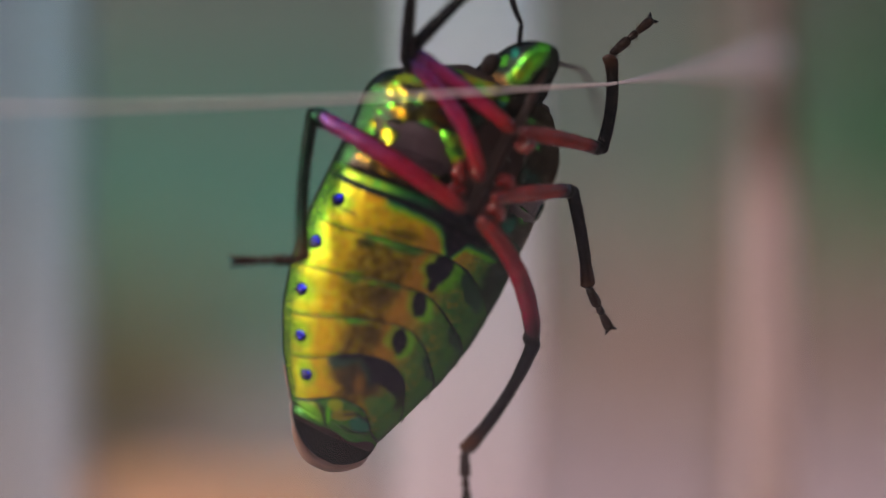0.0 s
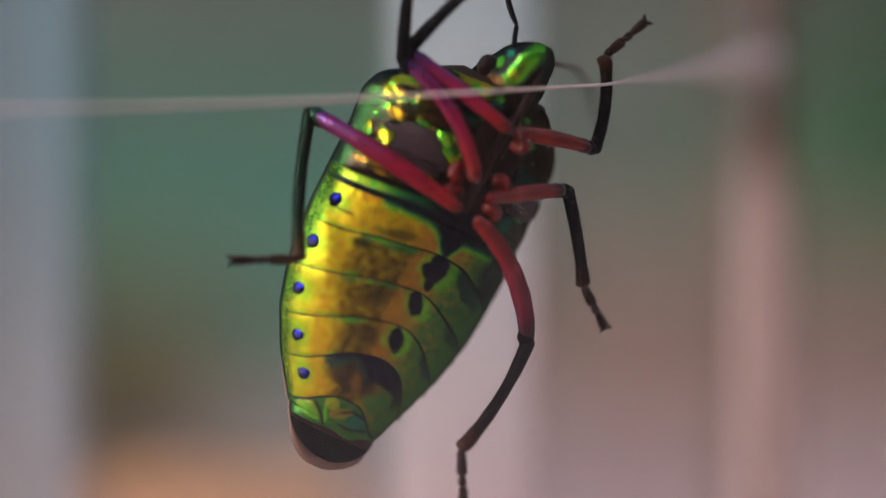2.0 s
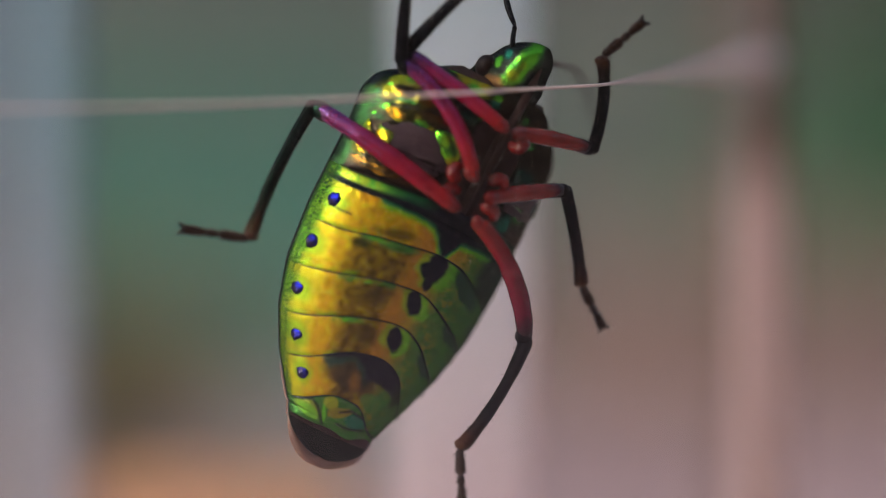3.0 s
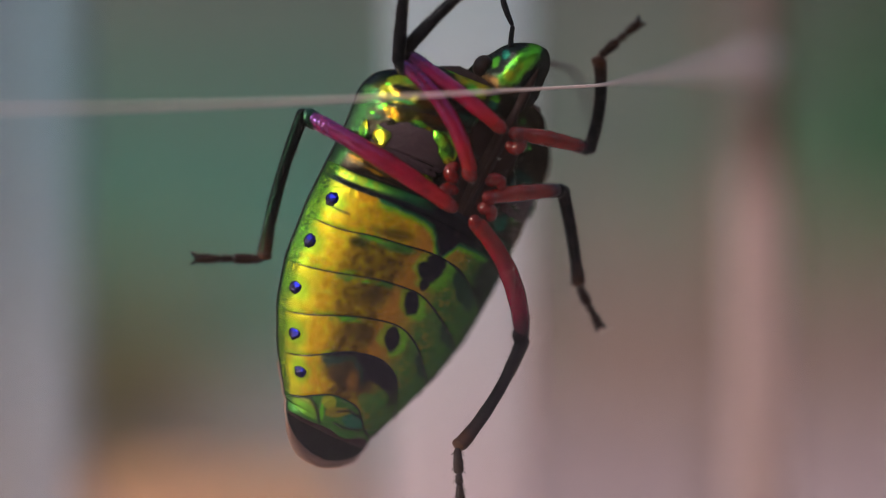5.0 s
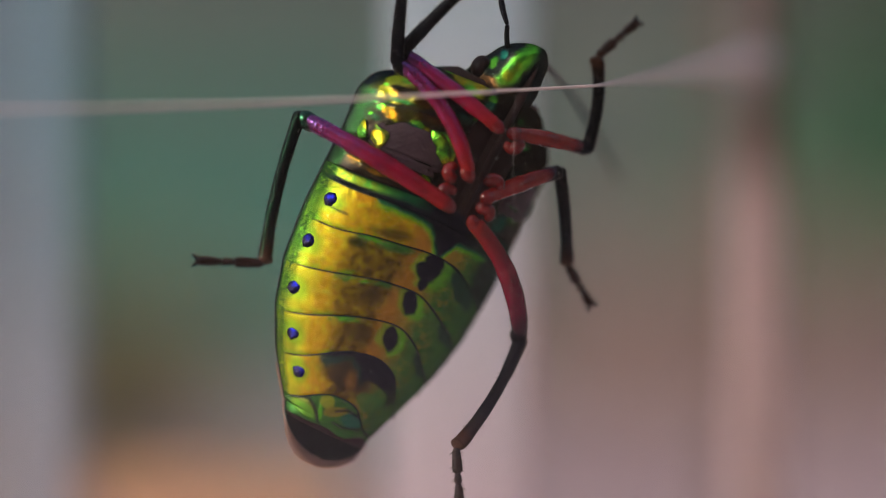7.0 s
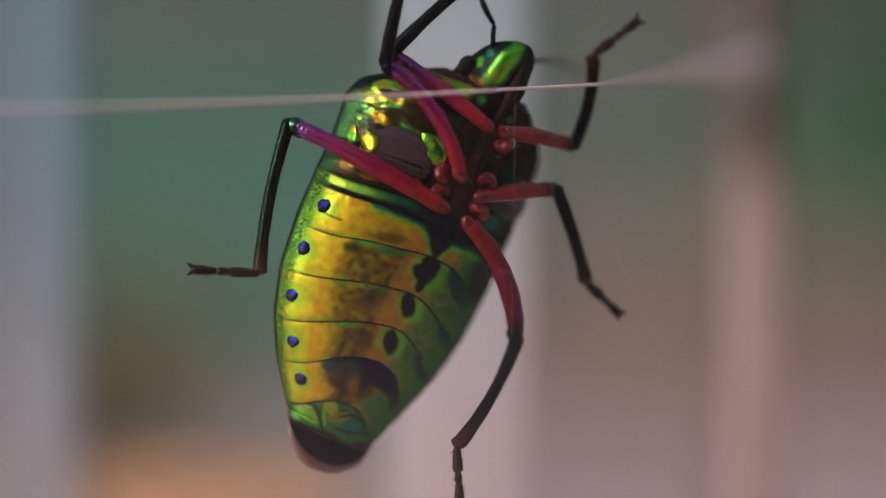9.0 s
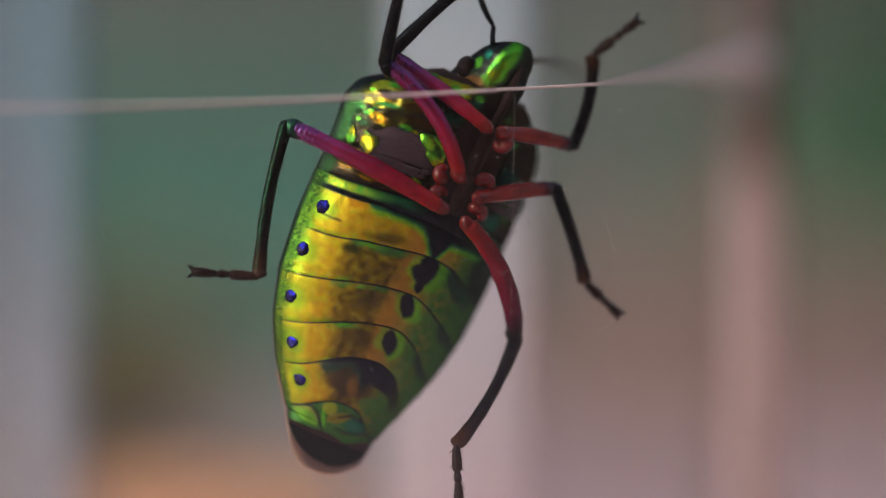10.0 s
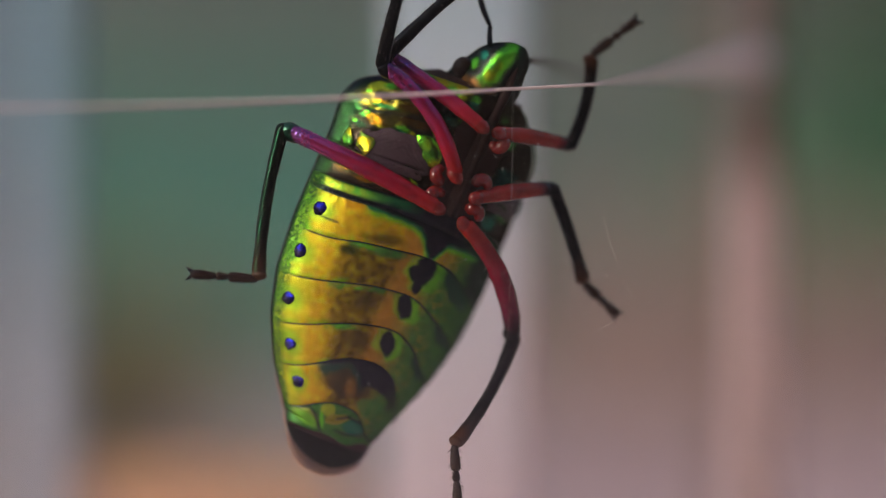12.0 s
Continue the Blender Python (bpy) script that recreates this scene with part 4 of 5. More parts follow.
def build_bug():
    bug = tagged(new("jewel_bug"), "green and gold metallic jewel bug clinging to the clear pane", "insect")
    # the dark inner body that carries the plates, and the shell on its back
    rows = []
    for i in range(120):
        s = 1.75 + (13.9 - 1.75) * i / 119
        rows.append([Vector(belly(s, math.sin((2 * j / 40 - 1) * math.pi / 2) * 0.985, -0.12)) * MM for j in range(41)] +
                    [Vector(back(s, math.sin((1 - 2 * j / 40) * math.pi / 2) * 0.97, -0.1)) * MM for j in range(1, 40)])
    part("inner_body", from_grid(rows, True, True), BLACK_CUTICLE, bug)
    rows = []
    for i in range(121):
        s = 1.85 + (14.715 - 1.85) * i / 120
        outer = [Vector(back(s, math.sin((2 * j / 60 - 1) * math.pi / 2))) * MM for j in range(61)]
        rows.append(outer + [v + Vector((0, 0, 0.09 * MM)) for v in reversed(outer[1:-1])])
    part("back_shell", from_grid(rows, True, True), SHELL, bug, "dark green domed back shell")
    # the pale rim that stands out round the tail
    edge = [back(s, sd * 0.97) for sd, run in ((1, np.linspace(12.6, 14.71, 40)), (-1, np.linspace(14.71, 12.6, 40))) for s in run]
    rows = []
    for i in range(1, 79):
        x, y, z = edge[i]
        tx, ty = edge[i + 1][0] - edge[i - 1][0], edge[i + 1][1] - edge[i - 1][1]
        ln = math.hypot(tx, ty) + 1e-9
        out = 0.34 * min(1, max(0.02, (LEN / 2 - x - (14.05 if y > 0 else 13.6)) / 0.6)) * (1 + 0.3 * noise.noise((i * 0.07, 1.5, 0)))
        inner, outer = Vector((x, y, z - 0.03)) * MM, Vector((x + ty / ln * out, y - tx / ln * out, z - 0.15)) * MM
        rows.append([inner, outer, outer - Vector((0, 0, 0.05 * MM)), inner - Vector((0, 0, 0.08 * MM))])
    part("tail_rim", from_grid(rows, True, True), MEMBRANE, bug, "pale translucent rim at the tail")
    for k in range(len(SEAM_ALONG) - 1):
        sternite(bug, k)
    thorax_plate(bug, 1.80, 3.22, 0.25, 0.70, SMOOTH_CUTICLE)
    thorax_plate(bug, 3.22, 4.75, 0.70, 0.45, SMOOTH_CUTICLE)
    thorax_plate(bug, 4.75, 5.79, 0.45, 0.48, SMOOTH_CUTICLE)
    build_head(bug)
    # glossy ribbed lobes beside the hips and on the flanks
    leaf_lobe(bug, (3.88, 2.0), (4.54, 0.98), 0.34, 0.18, LEMON, LEAF, 80, 1.1)
    leaf_lobe(bug, (4.50, 3.64), (5.14, 3.22), 0.29, 0.16, GOLD, LEMON, 64, 1.3)
    leaf_lobe(bug, (4.54, 4.0), (5.14, 3.93), 0.16, 0.14, GOLD, LEAF, 54)
    leaf_lobe(bug, (5.18, 1.66), (5.40, 1.38), 0.11, 0.14, LEMON, LEAF, 20)
    # the matt wrinkled plates on the flanks of the thorax
    for side in (1, -1):
        rows = []
        for i in range(49):
            u, row = i / 48, []
            for j in range(61):
                v = j / 60
                s = 4.06 + 1.25 * u + 0.22 * (v - 0.4) - 0.1 * math.sin(math.pi * v) * (1 - u)
                w = 0.40 + 0.48 * v - 0.10 * u * (1 - v)
                rim = min(u, 1 - u, v, 1 - v)
                ridge = 0.0055 * math.sin(92 * (u * 0.55 - abs(v - 0.45) * 0.8) + 2 * noise.noise((u * 3, v * 3, 0))) * min(1, rim / 0.12)
                ridge += 0.06 * noise.noise((u * 2.6, v * 2.6, 4)) + 0.02 * noise.noise((u * 9, v * 9, 4)) - 0.09 * math.exp(-((u - 0.70 - 0.05 * v) / 0.03) ** 2) * min(1, max(0, (0.75 - abs(v - 0.45) * 2) / 0.2))
                row.append(Vector(belly(s, w * side, 0.0 + 0.11 * max(0, 1 - (2 * u - 1) ** 4 - (2 * v - 1) ** 4) ** 0.5 + ridge)) * MM)
            rows.append(row)
        part("flank_plate", from_grid(rows), PLUM_CUTICLE, bug, "matt dark plum wrinkled flank plate")
    # the side spots, blue with the shadow on their lower part painted black
    for s, w in SIDE_SPOTS:
        for side in (1, -1):
            x, y, z = belly(s, w * side, 0.0)
            x2, y2, z2 = belly(s, (w - 0.04) * side, 0.03)
            tilt = math.atan2(z2 - z, y2 - y) if side < 0 else math.atan2(z - z2, y - y2)
            dot = part("side_spot", ball((0, 0, 0), 0.225 * MM, (1.05, 1.0, 0.22 if side > 0 else 0.08), 28), SMOOTH_CUTICLE, bug, "glossy dark blue side spot")
            for v in dot.data.vertices:
                v.co *= 1 + 0.22 * noise.noise((v.co.x * 9000 + s, v.co.y * 9000, 0))
            paint(dot, lambda a, b, s=s: (*blend(BLUE, INK, ramp(0.15 + b.y * 2 - b.x * 4 + noise.noise((b.x * 9, b.y * 9, s)), -0.1, 0.5)), 0.05))
            dot.matrix_local = Matrix.Translation(Vector((x, y, z)) * MM) @ Matrix.Rotation(tilt, 4, "X")
    # the keel with the beak lying along it
    pts = [Vector((LEN / 2 - s, 0.03 * math.sin(s), 0.10 - 0.02 * s)) * MM for s in np.linspace(0.7, 7.6, 40)]
    part("beak", tube(pts, [(0.17 - 0.10 * i / 39) * min(1, 0.2 + i / 6) * MM for i in range(40)], 12), BLACK_CUTICLE, bug, "dark beak folded along the keel")
    pts = [Vector((LEN / 2 - s, 0, -0.18)) * MM for s in np.linspace(2.4, 7.9, 40)]
    part("keel", tube(pts, [0.30 * MM * min(1, (i + 1) / 5, (40 - i) / 9) for i in range(40)], 14, 0.8), BLACK_CUTICLE, bug)
    return bug


# ---- legs and feelers: joints on the pane's plane, in mm (seconds, knee, ankle, tip) ----
HIND_A = (
    (0.0, -4.21, 44.18, -4.52, 40.1, -6.42, 39.67),
    (2.5, -4.2, 44.23, -4.55, 40.08, -6.41, 39.68),
    (2.6, -4.14, 44.3, -4.69, 40.15, -6.56, 39.73),
    (2.7, -4.07, 44.46, -5.27, 40.55, -7.24, 40.03),
    (2.8, -4.05, 44.47, -6.09, 40.67, -8.05, 40.79),
    (2.9, -4.06, 44.44, -5.98, 40.51, -7.94, 40.65),
    (3.2, -4.07, 44.42, -6.0, 40.44, -7.97, 40.58),
    (4.8, -4.28, 44.2, -5.54, 39.97, -7.42, 39.77),
    (5.3, -4.35, 44.14, -5.48, 39.9, -7.38, 39.67),
    (7.2, -4.38, 44.11, -5.42, 39.89, -7.39, 39.65),
    (8.8, -4.74, 43.87, -5.63, 39.52, -7.57, 39.33),
    (9.5, -4.8, 43.82, -5.63, 39.43, -7.54, 39.24),
    (12.0, -4.87, 43.69, -5.61, 39.32, -7.51, 39.15),
)
MID_A = (
    (0.0, -1.4, 45.81, -1.09, 48.82, -0.86, 50.3),
    (7.2, -1.4, 45.81, -1.09, 48.82, -0.86, 50.3),
    (8.8, -1.8, 45.73, -1.1, 48.8, -0.87, 50.28),
    (12.0, -1.83, 45.67, -1.02, 48.8, -0.8, 50.29),
)
FORE_A = (
    (0.0, -1.25, 46.09, 1.53, 48.82, 2.53, 50.13),
    (7.2, -1.25, 46.09, 1.53, 48.82, 2.53, 50.13),
    (8.8, -1.61, 46.01, 1.49, 48.84, 2.54, 50.11),
    (12.0, -1.64, 45.97, 1.53, 48.84, 2.62, 50.11),
)
FORE_B = (
    (0.0, 4.5, 43.1, 4.81, 45.94, 6.09, 47.05),
    (3.0, 4.43, 43.1, 4.78, 45.93, 6.07, 47.02),
    (6.0, 4.43, 43.11, 4.77, 45.93, 6.06, 47.03),
    (7.2, 4.42, 43.11, 4.77, 45.94, 6.06, 47.04),
    (8.8, 4.0, 43.17, 4.64, 45.95, 6.06, 47.04),
    (12.0, 3.97, 43.17, 4.65, 45.95, 6.07, 47.04),
)
MID_B = (
    (0.0, 3.64, 41.82, 4.15, 38.88, 4.82, 37.57),
    (6.4, 3.64, 41.82, 4.15, 38.88, 4.82, 37.57),
    (6.7, 3.66, 41.94, 4.14, 39.0, 4.84, 37.65),
    (6.85, 3.65, 42.15, 4.03, 39.21, 4.77, 37.86),
    (7.0, 3.61, 42.41, 3.85, 39.53, 4.62, 38.23),
    (7.2, 3.62, 42.27, 3.87, 39.35, 4.6, 38.04),
    (8.8, 3.51, 41.8, 4.44, 38.91, 5.49, 37.89),
    (9.5, 3.49, 41.84, 4.42, 38.91, 5.48, 37.89),
    (12.0, 3.46, 41.83, 4.43, 38.9, 5.47, 37.88),
)
HIND_B = (
    (0.0, 2.47, 37.19, 0.37, 33.87, 0.44, 32.05),
    (3.0, 2.41, 37.19, 0.39, 33.87, 0.47, 32.05),
    (6.0, 2.40, 37.22, 0.41, 33.85, 0.52, 32.04),
    (7.2, 2.39, 37.21, 0.42, 33.86, 0.53, 32.05),
    (8.8, 2.26, 37.19, 0.41, 33.82, 0.51, 32.01),
    (12.0, 2.23, 37.19, 0.41, 33.85, 0.52, 32.03),
)
ANT_A = (
    (0.0, 2.07, 46.2, 2.12, 46.89, 1.73, 48.22),
    (3.0, 2.03, 46.18, 2.1, 46.87, 1.77, 48.18),
    (6.0, 2.07, 46.2, 2.12, 46.89, 1.73, 48.22),
    (6.8, 2.04, 46.2, 2.04, 46.93, 1.77, 48.22),
    (7.2, 2.01, 46.2, 1.99, 46.93, 1.83, 48.22),
    (8.8, 1.56, 46.27, 1.59, 46.9, 1.07, 48.19),
    (9.5, 1.56, 46.27, 1.58, 46.86, 1.05, 48.19),
    (12.0, 1.53, 46.27, 1.53, 46.86, 1.15, 48.19),
)
ANT_B = (
    (0.0, 3.09, 45.7, 3.95, 45.47, 4.6, 43.93),
    (3.0, 3.11, 45.72, 3.94, 45.52, 4.64, 44.02),
    (6.2, 3.1, 45.74, 3.94, 45.53, 4.6, 44.12),
    (6.5, 3.11, 45.74, 3.86, 45.4, 4.65, 43.95),
    (6.7, 3.1, 45.75, 4.13, 45.08, 5.53, 43.25),
    (6.9, 3.1, 45.75, 4.13, 44.82, 5.67, 42.9),
    (7.0, 3.09, 45.75, 4.0, 44.73, 5.45, 42.12),
    (7.2, 3.09, 45.75, 3.93, 44.74, 5.02, 42.64),
    (8.8, 2.72, 45.78, 3.59, 45.74, 4.47, 45.04),
    (10.0, 2.71, 45.78, 3.59, 45.71, 4.5, 45.01),
    (12.0, 2.69, 45.78, 3.57, 45.64, 4.55, 45.04),
)

# hip on the pane's plane with its depth, lengths and looks: hip x, z, depth, femur, tibia, tarsus lengths, bow of the femur
LEGS = {
    "hind_a": (HIND_A, 0.25, 41.31, 0.65, 5.53, 4.85, 2.12, -0.10, LEG_VIOLET, LEG_GREEN),
    "mid_a": (MID_A, 0.83, 42.25, 0.6, 4.25, 3.5, 1.5, -0.42, LEG_MAGENTA, LEG_TIBIA),
    "fore_a": (FORE_A, 1.74, 43.75, 0.8, 3.85, 4.1, 1.65, -0.05, LEG_MAGENTA, LEG_TIBIA),
    "fore_b": (FORE_B, 2.16, 43.58, 1.0, 2.6, 3.2, 1.72, 0.05, LEG_RED, LEG_TIBIA),
    "mid_b": (MID_B, 1.35, 41.59, 0.8, 2.6, 3.3, 1.5, 0.05, LEG_RED, LEG_TIBIA),
    "hind_b": (HIND_B, 0.94, 40.86, 0.8, 4.25, 4.05, 1.82, 0.39, LEG_RED, LEG_TIBIA),
}
# the lengths of these follow from the depths behind the pane of knee, ankle and tip, for the legs that stand off it
STANDING = {"fore_b": (3.6, 3.8, 3.8), "mid_b": (3.2, 3.5, 3.8), "hind_b": (3.0, 1.1, 0.7)}
HIP_SIDE = {"hind_a": (-0.12, 0.40), "mid_a": (-0.50, 0.10), "fore_a": (-0.25, -0.15), "fore_b": (0.05, -0.32), "mid_b": (0.22, 0.42), "hind_b": (0.34, 0.26)}
EYE_POINT = Vector((0, -149.76, 46.957))
CENTRE = Vector((-0.21, 2.1, 39.575))


def behind(x, z, depth):
    """The point at that depth behind the pane that lies in line with a place on the pane."""
    p = Vector((x, 0, z))
    return EYE_POINT + (p - EYE_POINT) * (1 + depth / D_EYE)


def bug_pose(turn, dx, dz, roll=0.0):
    c, s = math.cos(radians(62.25)), math.sin(radians(62.25))
    axes = Matrix(((c, -s, 0, 0), (0, 0, -1, 0), (s, c, 0, 0), (0, 0, 0, 1)))
    where = Matrix.Translation((CENTRE + Vector((dx, 0, dz))) * MM)
    return where @ Matrix.Rotation(radians(turn), 4, "Y") @ axes @ Matrix.Rotation(radians(ROLL + roll), 4, "X")


BUG_ROWS = ((0.0, 0, 0, 0, 0), (7.2, 0, 0, 0, 0), (8.8, -2.7, -0.15, -0.09, 0.5), (9.5, -2.8, -0.16, -0.11, 0.5), (12.0, -3.2, -0.20, -0.15, 0.5))


def bug_at(t):
    ts = [r[0] for r in BUG_ROWS]
    return bug_pose(*(float(np.interp(t, ts, [r[k] for r in BUG_ROWS])) for k in (1, 2, 3, 4)))


def reach(a, x, z, length, away, depth_limit=None):
    """The joint at a fixed length from a that appears at (x, z): behind a where away > 0, before it else."""
    d = a.y
    for _ in range(25):
        p = behind(x, z, d)
        flat = math.hypot(p.x - a.x, p.z - a.z)
        want = a.y + away * math.sqrt(max(0.0, length * length - flat * flat))
        if depth_limit is not None:
            want = max(want, depth_limit)
        d += (want - d) * 0.7
    p = behind(x, z, d)
    return a + (p - a).normalized() * length


def leg_lengths(key):
    """Lengths of femur, tibia and tarsus, and whether each one leads away from the pane (1) or towards it (-1)."""
    rows, hx, hz, hd, lf, lt, ls = LEGS[key][:7]
    if key not in STANDING:
        return (lf, lt, ls), (1, -1, -1)
    local = bug_at(6.0).inverted() @ (behind(hx, hz, hd) * MM)
    most, signs = [0.0, 0.0, 0.0], None
    for t, *xz in rows:
        joints = [(bug_at(t) @ local) / MM] + [behind(xz[2 * k], xz[2 * k + 1], STANDING[key][k]) for k in range(3)]
        most = [max(m, (b - a).length) for m, a, b in zip(most, joints, joints[1:])]
        signs = signs or tuple(1 if b.y >= a.y else -1 for a, b in zip(joints, joints[1:]))
    return tuple(most), signs


def aim(a, b):
    """A pose at a whose x axis points to b, its z axis towards the pane."""
    x = (b - a).normalized()
    z = Vector((0, -1, 0))
    y = z.cross(x).normalized()
    z = x.cross(y)
    m = Matrix((x, y, z)).transposed().to_4x4()
    m.translation = a * MM
    return m


def bristles(length, radius, count, size, seed, bend=0.0):
    rng = random.Random(seed)
    out = []
    for _ in range(count):
        u, a = rng.uniform(0.05, 0.97), rng.uniform(0, 6.28)
        foot = Vector((u * length, radius * math.cos(a) + bend * 4 * u * (1 - u), radius * math.sin(a)))
        tip = foot + Vector((size * 0.8, size * math.cos(a), size * math.sin(a)))
        out.append(tube([foot * MM, foot.lerp(tip, 0.6) * MM, tip * MM], [0.008 * MM, 0.006 * MM, 0.002 * MM], 4))
    return merge(out)


CORAL, CRIMSON, WINE, DARK_PLUM, JET, RUST = (0.20, 0.010, 0.006), (0.165, 0.005, 0.016), (0.135, 0.004, 0.026), (0.03, 0.004, 0.012), (0.0035, 0.003, 0.0035), (0.04, 0.013, 0.005)
FEMUR_TONES = {
    "hind_a": ((0, CORAL), (0.3, CRIMSON), (0.6, CRIMSON), (0.85, WINE), (1, DARK_PLUM)),
    "mid_a": ((0, CORAL), (0.3, CRIMSON), (0.8, WINE), (0.94, DARK_PLUM), (1, JET)),
    "fore_a": ((0, CORAL), (0.25, CRIMSON), (0.78, WINE), (0.92, DARK_PLUM), (1, JET)),
    "fore_b": ((0, CORAL), (0.75, CORAL), (0.9, DARK_PLUM), (1, JET)),
    "mid_b": ((0, CORAL), (0.72, CORAL), (0.88, DARK_PLUM), (1, JET)),
    "hind_b": ((0, CORAL), (0.35, CRIMSON), (0.75, WINE), (0.92, DARK_PLUM), (1, JET)),
}
TIBIA_TONES = ((0, JET), (0.68, JET), (0.84, (0.012, 0.005, 0.003)), (0.93, RUST), (1, (0.02, 0.008, 0.004)))


def stripe(ob, length, tones):
    """Pigment that changes along a limb, with darker streaks."""
    def shade(s, p):
        u = p.x / length
        c = tuple(float(np.interp(u, [a for a, _ in tones], [col[i] for _, col in tones])) for i in range(3))
        streak = noise.noise((p.x * 1.4, p.y * 9, p.z * 9 + length)) + 0.5 * noise.noise((p.x * 5, p.y * 14, p.z * 14))
        return (*blend(c, tuple(0.35 * v for v in c), 0.6 * ramp(streak, 0.1, 0.7)), 0.3)
    return paint(ob, shade)


def build_leg(bug, key):
    hx, hz, hd, bow, femur_mat, tibia_mat = *LEGS[key][1:4], *LEGS[key][7:]
    lf, lt, ls = leg_lengths(key)[0]
    kind = key.split("_")[0]
    thick = {"hind": 0.31, "mid": 0.27, "fore": 0.26}[kind]
    hip = behind(hx, hz, hd)
    local_hip = bug_at(6.0).inverted() @ (hip * MM)
    # hip joint: a rolled coxa beside the femur's root
    ox, oz = HIP_SIDE[key]
    if key != "fore_a":
        ring = [Vector((0.16 * math.cos(u), 0.05 * math.sin(2 * u), 0.16 * math.sin(u))) * MM for u in np.linspace(-0.5, 3.7, 22)]
        cox = part("coxa", tube(ring, [0.215 * MM * min(1, 0.5 + k / 6, 0.5 + (21 - k) / 6) for k in range(22)], 16), COXA_RED, bug, "rolled dark red coxa")
        cox.matrix_local = bug_at(6.0).inverted() @ Matrix.Translation((hip + Vector((ox, 0.30, oz))) * MM) @ Matrix.Rotation(math.atan2(ox, oz), 4, "Y") @ Matrix.Rotation(0.25, 4, "X")
    femur = part(kind + "_femur", limb(lf, ((0, thick * 0.82), (0.12, thick * 0.88), (0.45, thick), (0.85, thick * 0.88), (1, thick * 0.75)), bow, 180 if key == "hind_a" else 40, ripple=0.05 if key == "hind_a" else 0.0, arch=0.25 if key == "hind_a" else 0.0), femur_mat, bug)
    stripe(femur, lf, FEMUR_TONES[key])
    part("bristles", bristles(lf, thick * 0.78, 50, 0.09, 3, bow), HAIR, femur)
    part("trochanter", ball((0.10 * MM, 0, 0), 0.25 * MM, (1.3, 0.95, 0.9)), COXA_RED, femur)
    if key == "hind_a":
        part("knee", limb(0.85, ((0, 0.2), (0.3, 0.30), (1, 0.285)), 0), LEG_KNEE, femur, "iridescent green knee").location = ((lf - 0.74) * MM, 0, 0)
    else:
        part("knee", limb(0.62, ((0, 0.10), (0.35, thick * 0.86), (1, thick * 0.82)), 0), LEG_BLACK, femur, "black knee").location = ((lf - 0.52) * MM, 0, 0)
    swing = {"hind_a": -0.16, "fore_b": -0.20, "hind_b": 0.20}.get(key, 0.06)
    tibia = part(kind + "_tibia", shifted(limb(lt + 0.17, ((0, 0.225), (0.06, 0.225), (0.4, 0.19), (0.8, 0.195), (0.95, 0.24), (1, 0.235)), swing, 44), -0.17), tibia_mat, bug)
    stripe(tibia, lt, TIBIA_TONES)
    part("bristles", bristles(lt, 0.185, 90, 0.10, 4, swing), HAIR, tibia)
    part("tibia_end", limb(0.42, ((0, 0.19), (0.7, 0.262), (1, 0.235)), 0), LEG_RUST, tibia, "rusty brown tibia end").location = ((lt - 0.38) * MM, 0, 0)
    tarsus = part(kind + "_tarsus", merge([
        limb(ls * 0.46, ((0, 0.12), (0.5, 0.15), (1, 0.17)), 0, 16),
        shifted(limb(ls * 0.2, ((0, 0.10), (0.6, 0.13), (1, 0.12)), 0, 10), ls * 0.44),
        shifted(limb(ls * 0.38, ((0, 0.10), (0.5, 0.15), (1, 0.15)), 0, 14), ls * 0.62)]), LEG_BROWN, bug)
    part("bristles", bristles(ls, 0.12, 90, 0.11, 5), HAIR, tarsus)
    for sgn in (1, -1):
        pts = [Vector((ls - 0.08 + 0.22 * u, sgn * 0.20 * u ** 0.7, -0.05 - 0.12 * u * u)) * MM for u in (0, 0.3, 0.6, 1)]
        part("claw", tube(pts, [0.075 * MM, 0.065 * MM, 0.05 * MM, 0.02 * MM], 8), LEG_BLACK, tarsus)
    return femur, tibia, tarsus, local_hip


def shifted(bm, dx):
    for v in bm.verts:
        v.co.x += dx * MM
    return bm


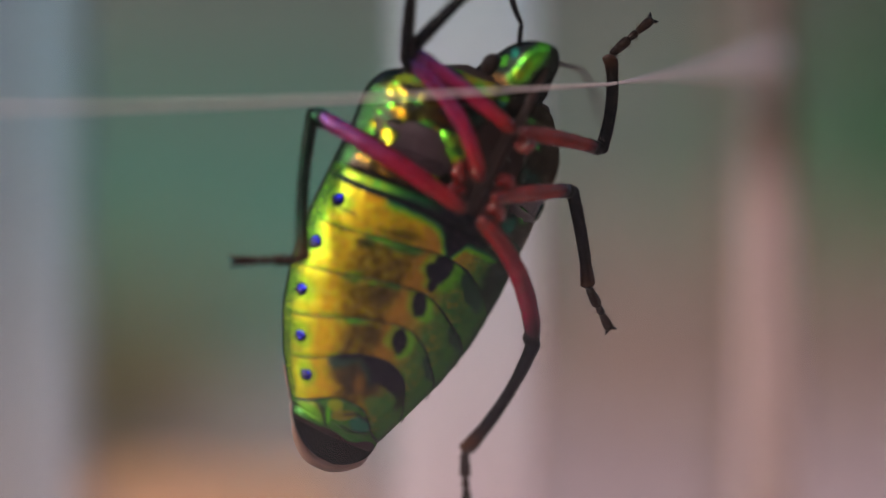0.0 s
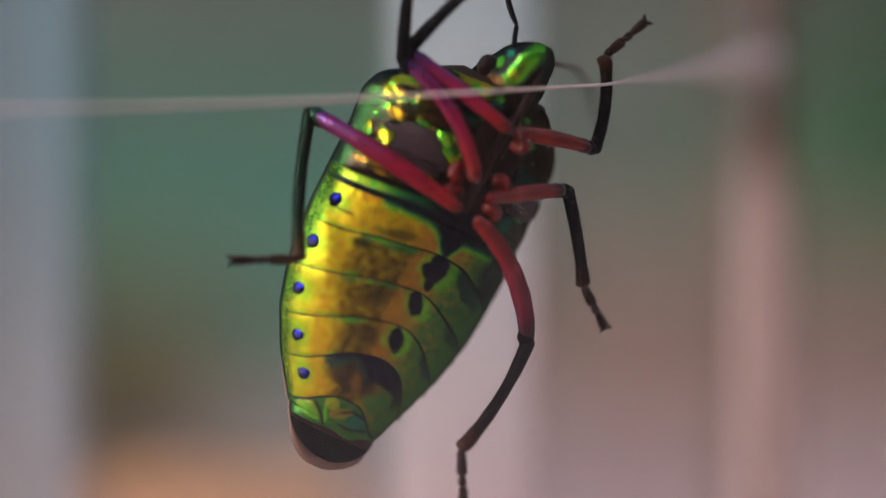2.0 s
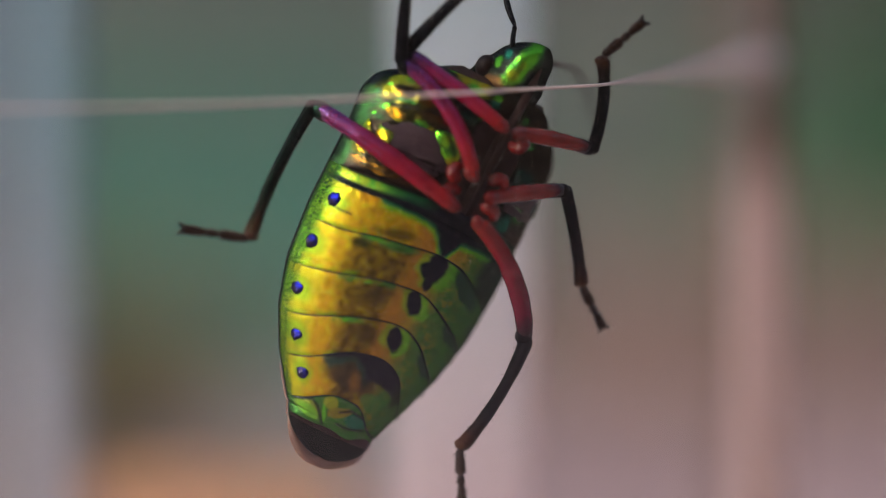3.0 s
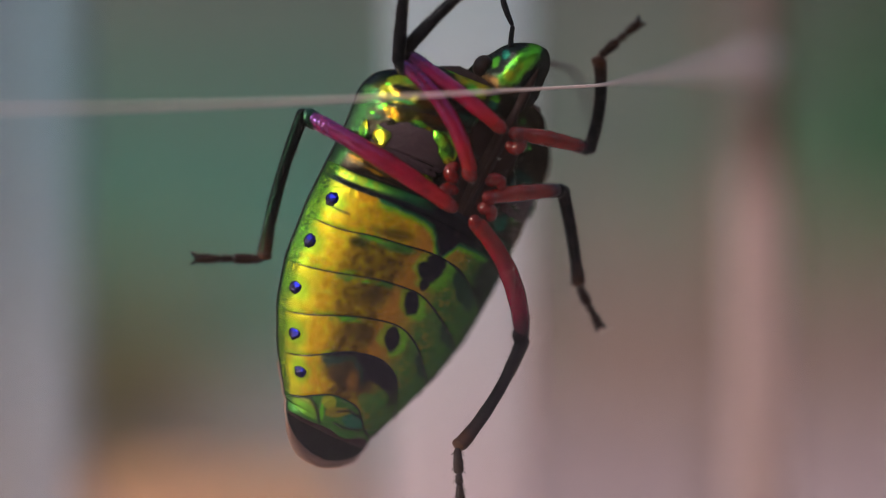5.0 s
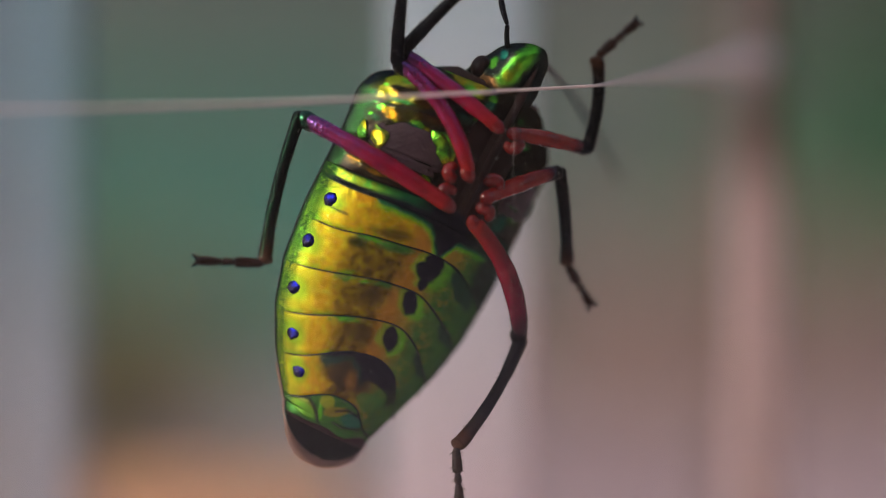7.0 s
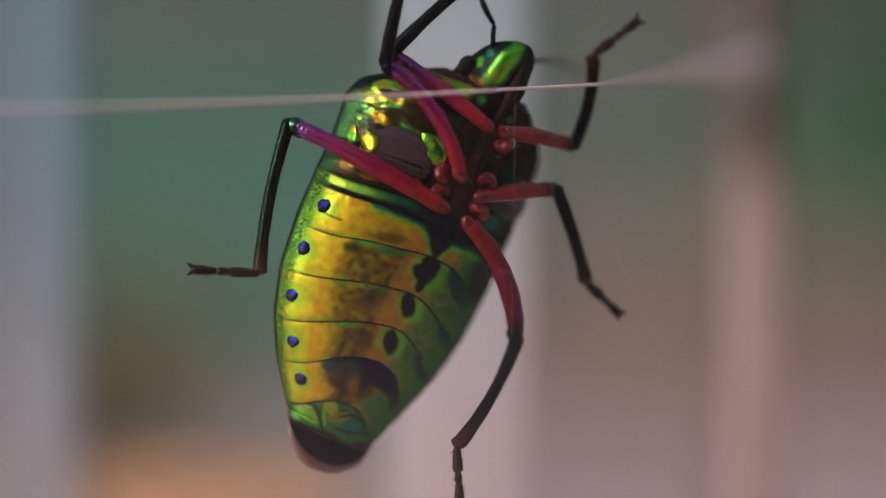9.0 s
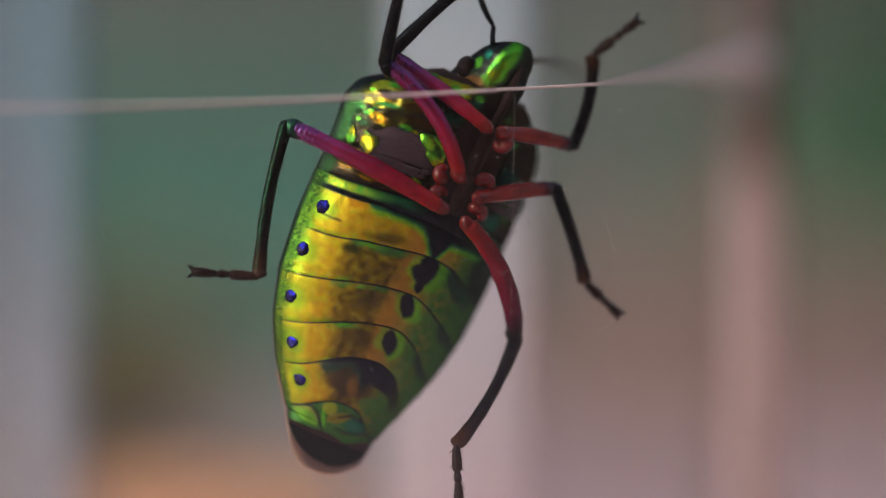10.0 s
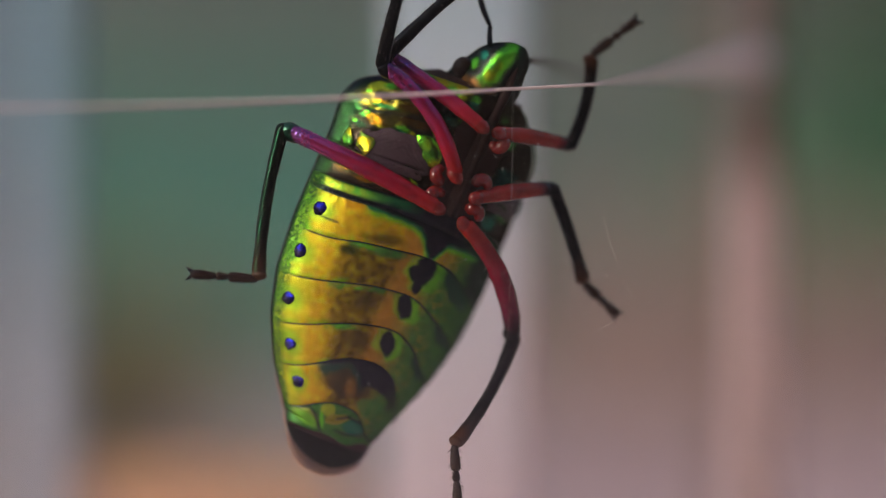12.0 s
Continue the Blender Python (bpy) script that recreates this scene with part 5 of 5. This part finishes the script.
def build_feeler(bug, l1, l2, thick):
    first = part("feeler_base", limb(l1, ((0, thick), (0.5, thick * 0.8), (0.85, thick * 0.75), (1, thick * 1.1)), 0.03), LEG_BLACK, bug)
    second = part("feeler_tip", limb(l2, ((0, thick * 0.6), (0.1, thick * 0.8), (0.5, thick), (1, thick * 0.7)), 0.08), LEG_BLACK, bug)
    return first, second


def times_of(rows):
    have = {r[0] for r in rows} | {r[0] for r in BUG_ROWS}
    return sorted(have)


def row_at(rows, t):
    ts = [r[0] for r in rows]
    return [float(np.interp(t, ts, [r[k] for r in rows])) for k in range(1, len(rows[0]))]


build_setting()
build_background()
build_surround()
build_box()
build_pane_marks()
BUG = build_bug()
BUILT = {key: build_leg(BUG, key) for key in LEGS}
FEELERS = {
    "a": (ANT_A, *build_feeler(BUG, 0.75, 1.5, 0.10)),
    "b": (ANT_B, *build_feeler(BUG, 4.6, 6.5, 0.10)),
}


def motions():
    walk(BUG, [(t, bug_pose(a, dx, dz, r)) for t, a, dx, dz, r in BUG_ROWS])
    for key, (femur, tibia, tarsus, local_hip) in BUILT.items():
        rows = LEGS[key][0]
        (lf, lt, ls), (sf, st, ss) = leg_lengths(key)
        limits = (None, None) if key in STANDING else (0.30, 0.16)
        out = ([], [], [])
        for t in times_of(rows):
            m = bug_at(t)
            inv = m.inverted()
            hip = (m @ local_hip) / MM
            kx, kz, ax, az, tx, tz = row_at(rows, t)
            knee = reach(hip, kx, kz, lf, sf)
            ankle = reach(knee, ax, az, lt, st, limits[0])
            tip = reach(ankle, tx, tz, ls, ss, limits[1])
            for seg, (a, b) in zip(out, ((hip, knee), (knee, ankle), (ankle, tip))):
                seg.append((t, inv @ aim(a, b)))
        for ob, seg in zip((femur, tibia, tarsus), out):
            walk(ob, seg)
    for rows, first, second in FEELERS.values():
        depth, l1, l2 = (2.6, 0.75, 1.5) if rows is ANT_A else (4.5, 4.6, 6.5)
        out = ([], [])
        for t in times_of(rows):
            inv = bug_at(t).inverted()
            bx, bz, ex, ez, tx, tz = row_at(rows, t)
            a = behind(bx, bz, depth - 0.4)
            b = reach(a, ex, ez, l1, 1)
            c = reach(b, tx, tz, l2, 1)
            out[0].append((t, inv @ aim(a, b)))
            out[1].append((t, inv @ aim(b, c)))
        walk(first, out[0])
        walk(second, out[1])


motions()
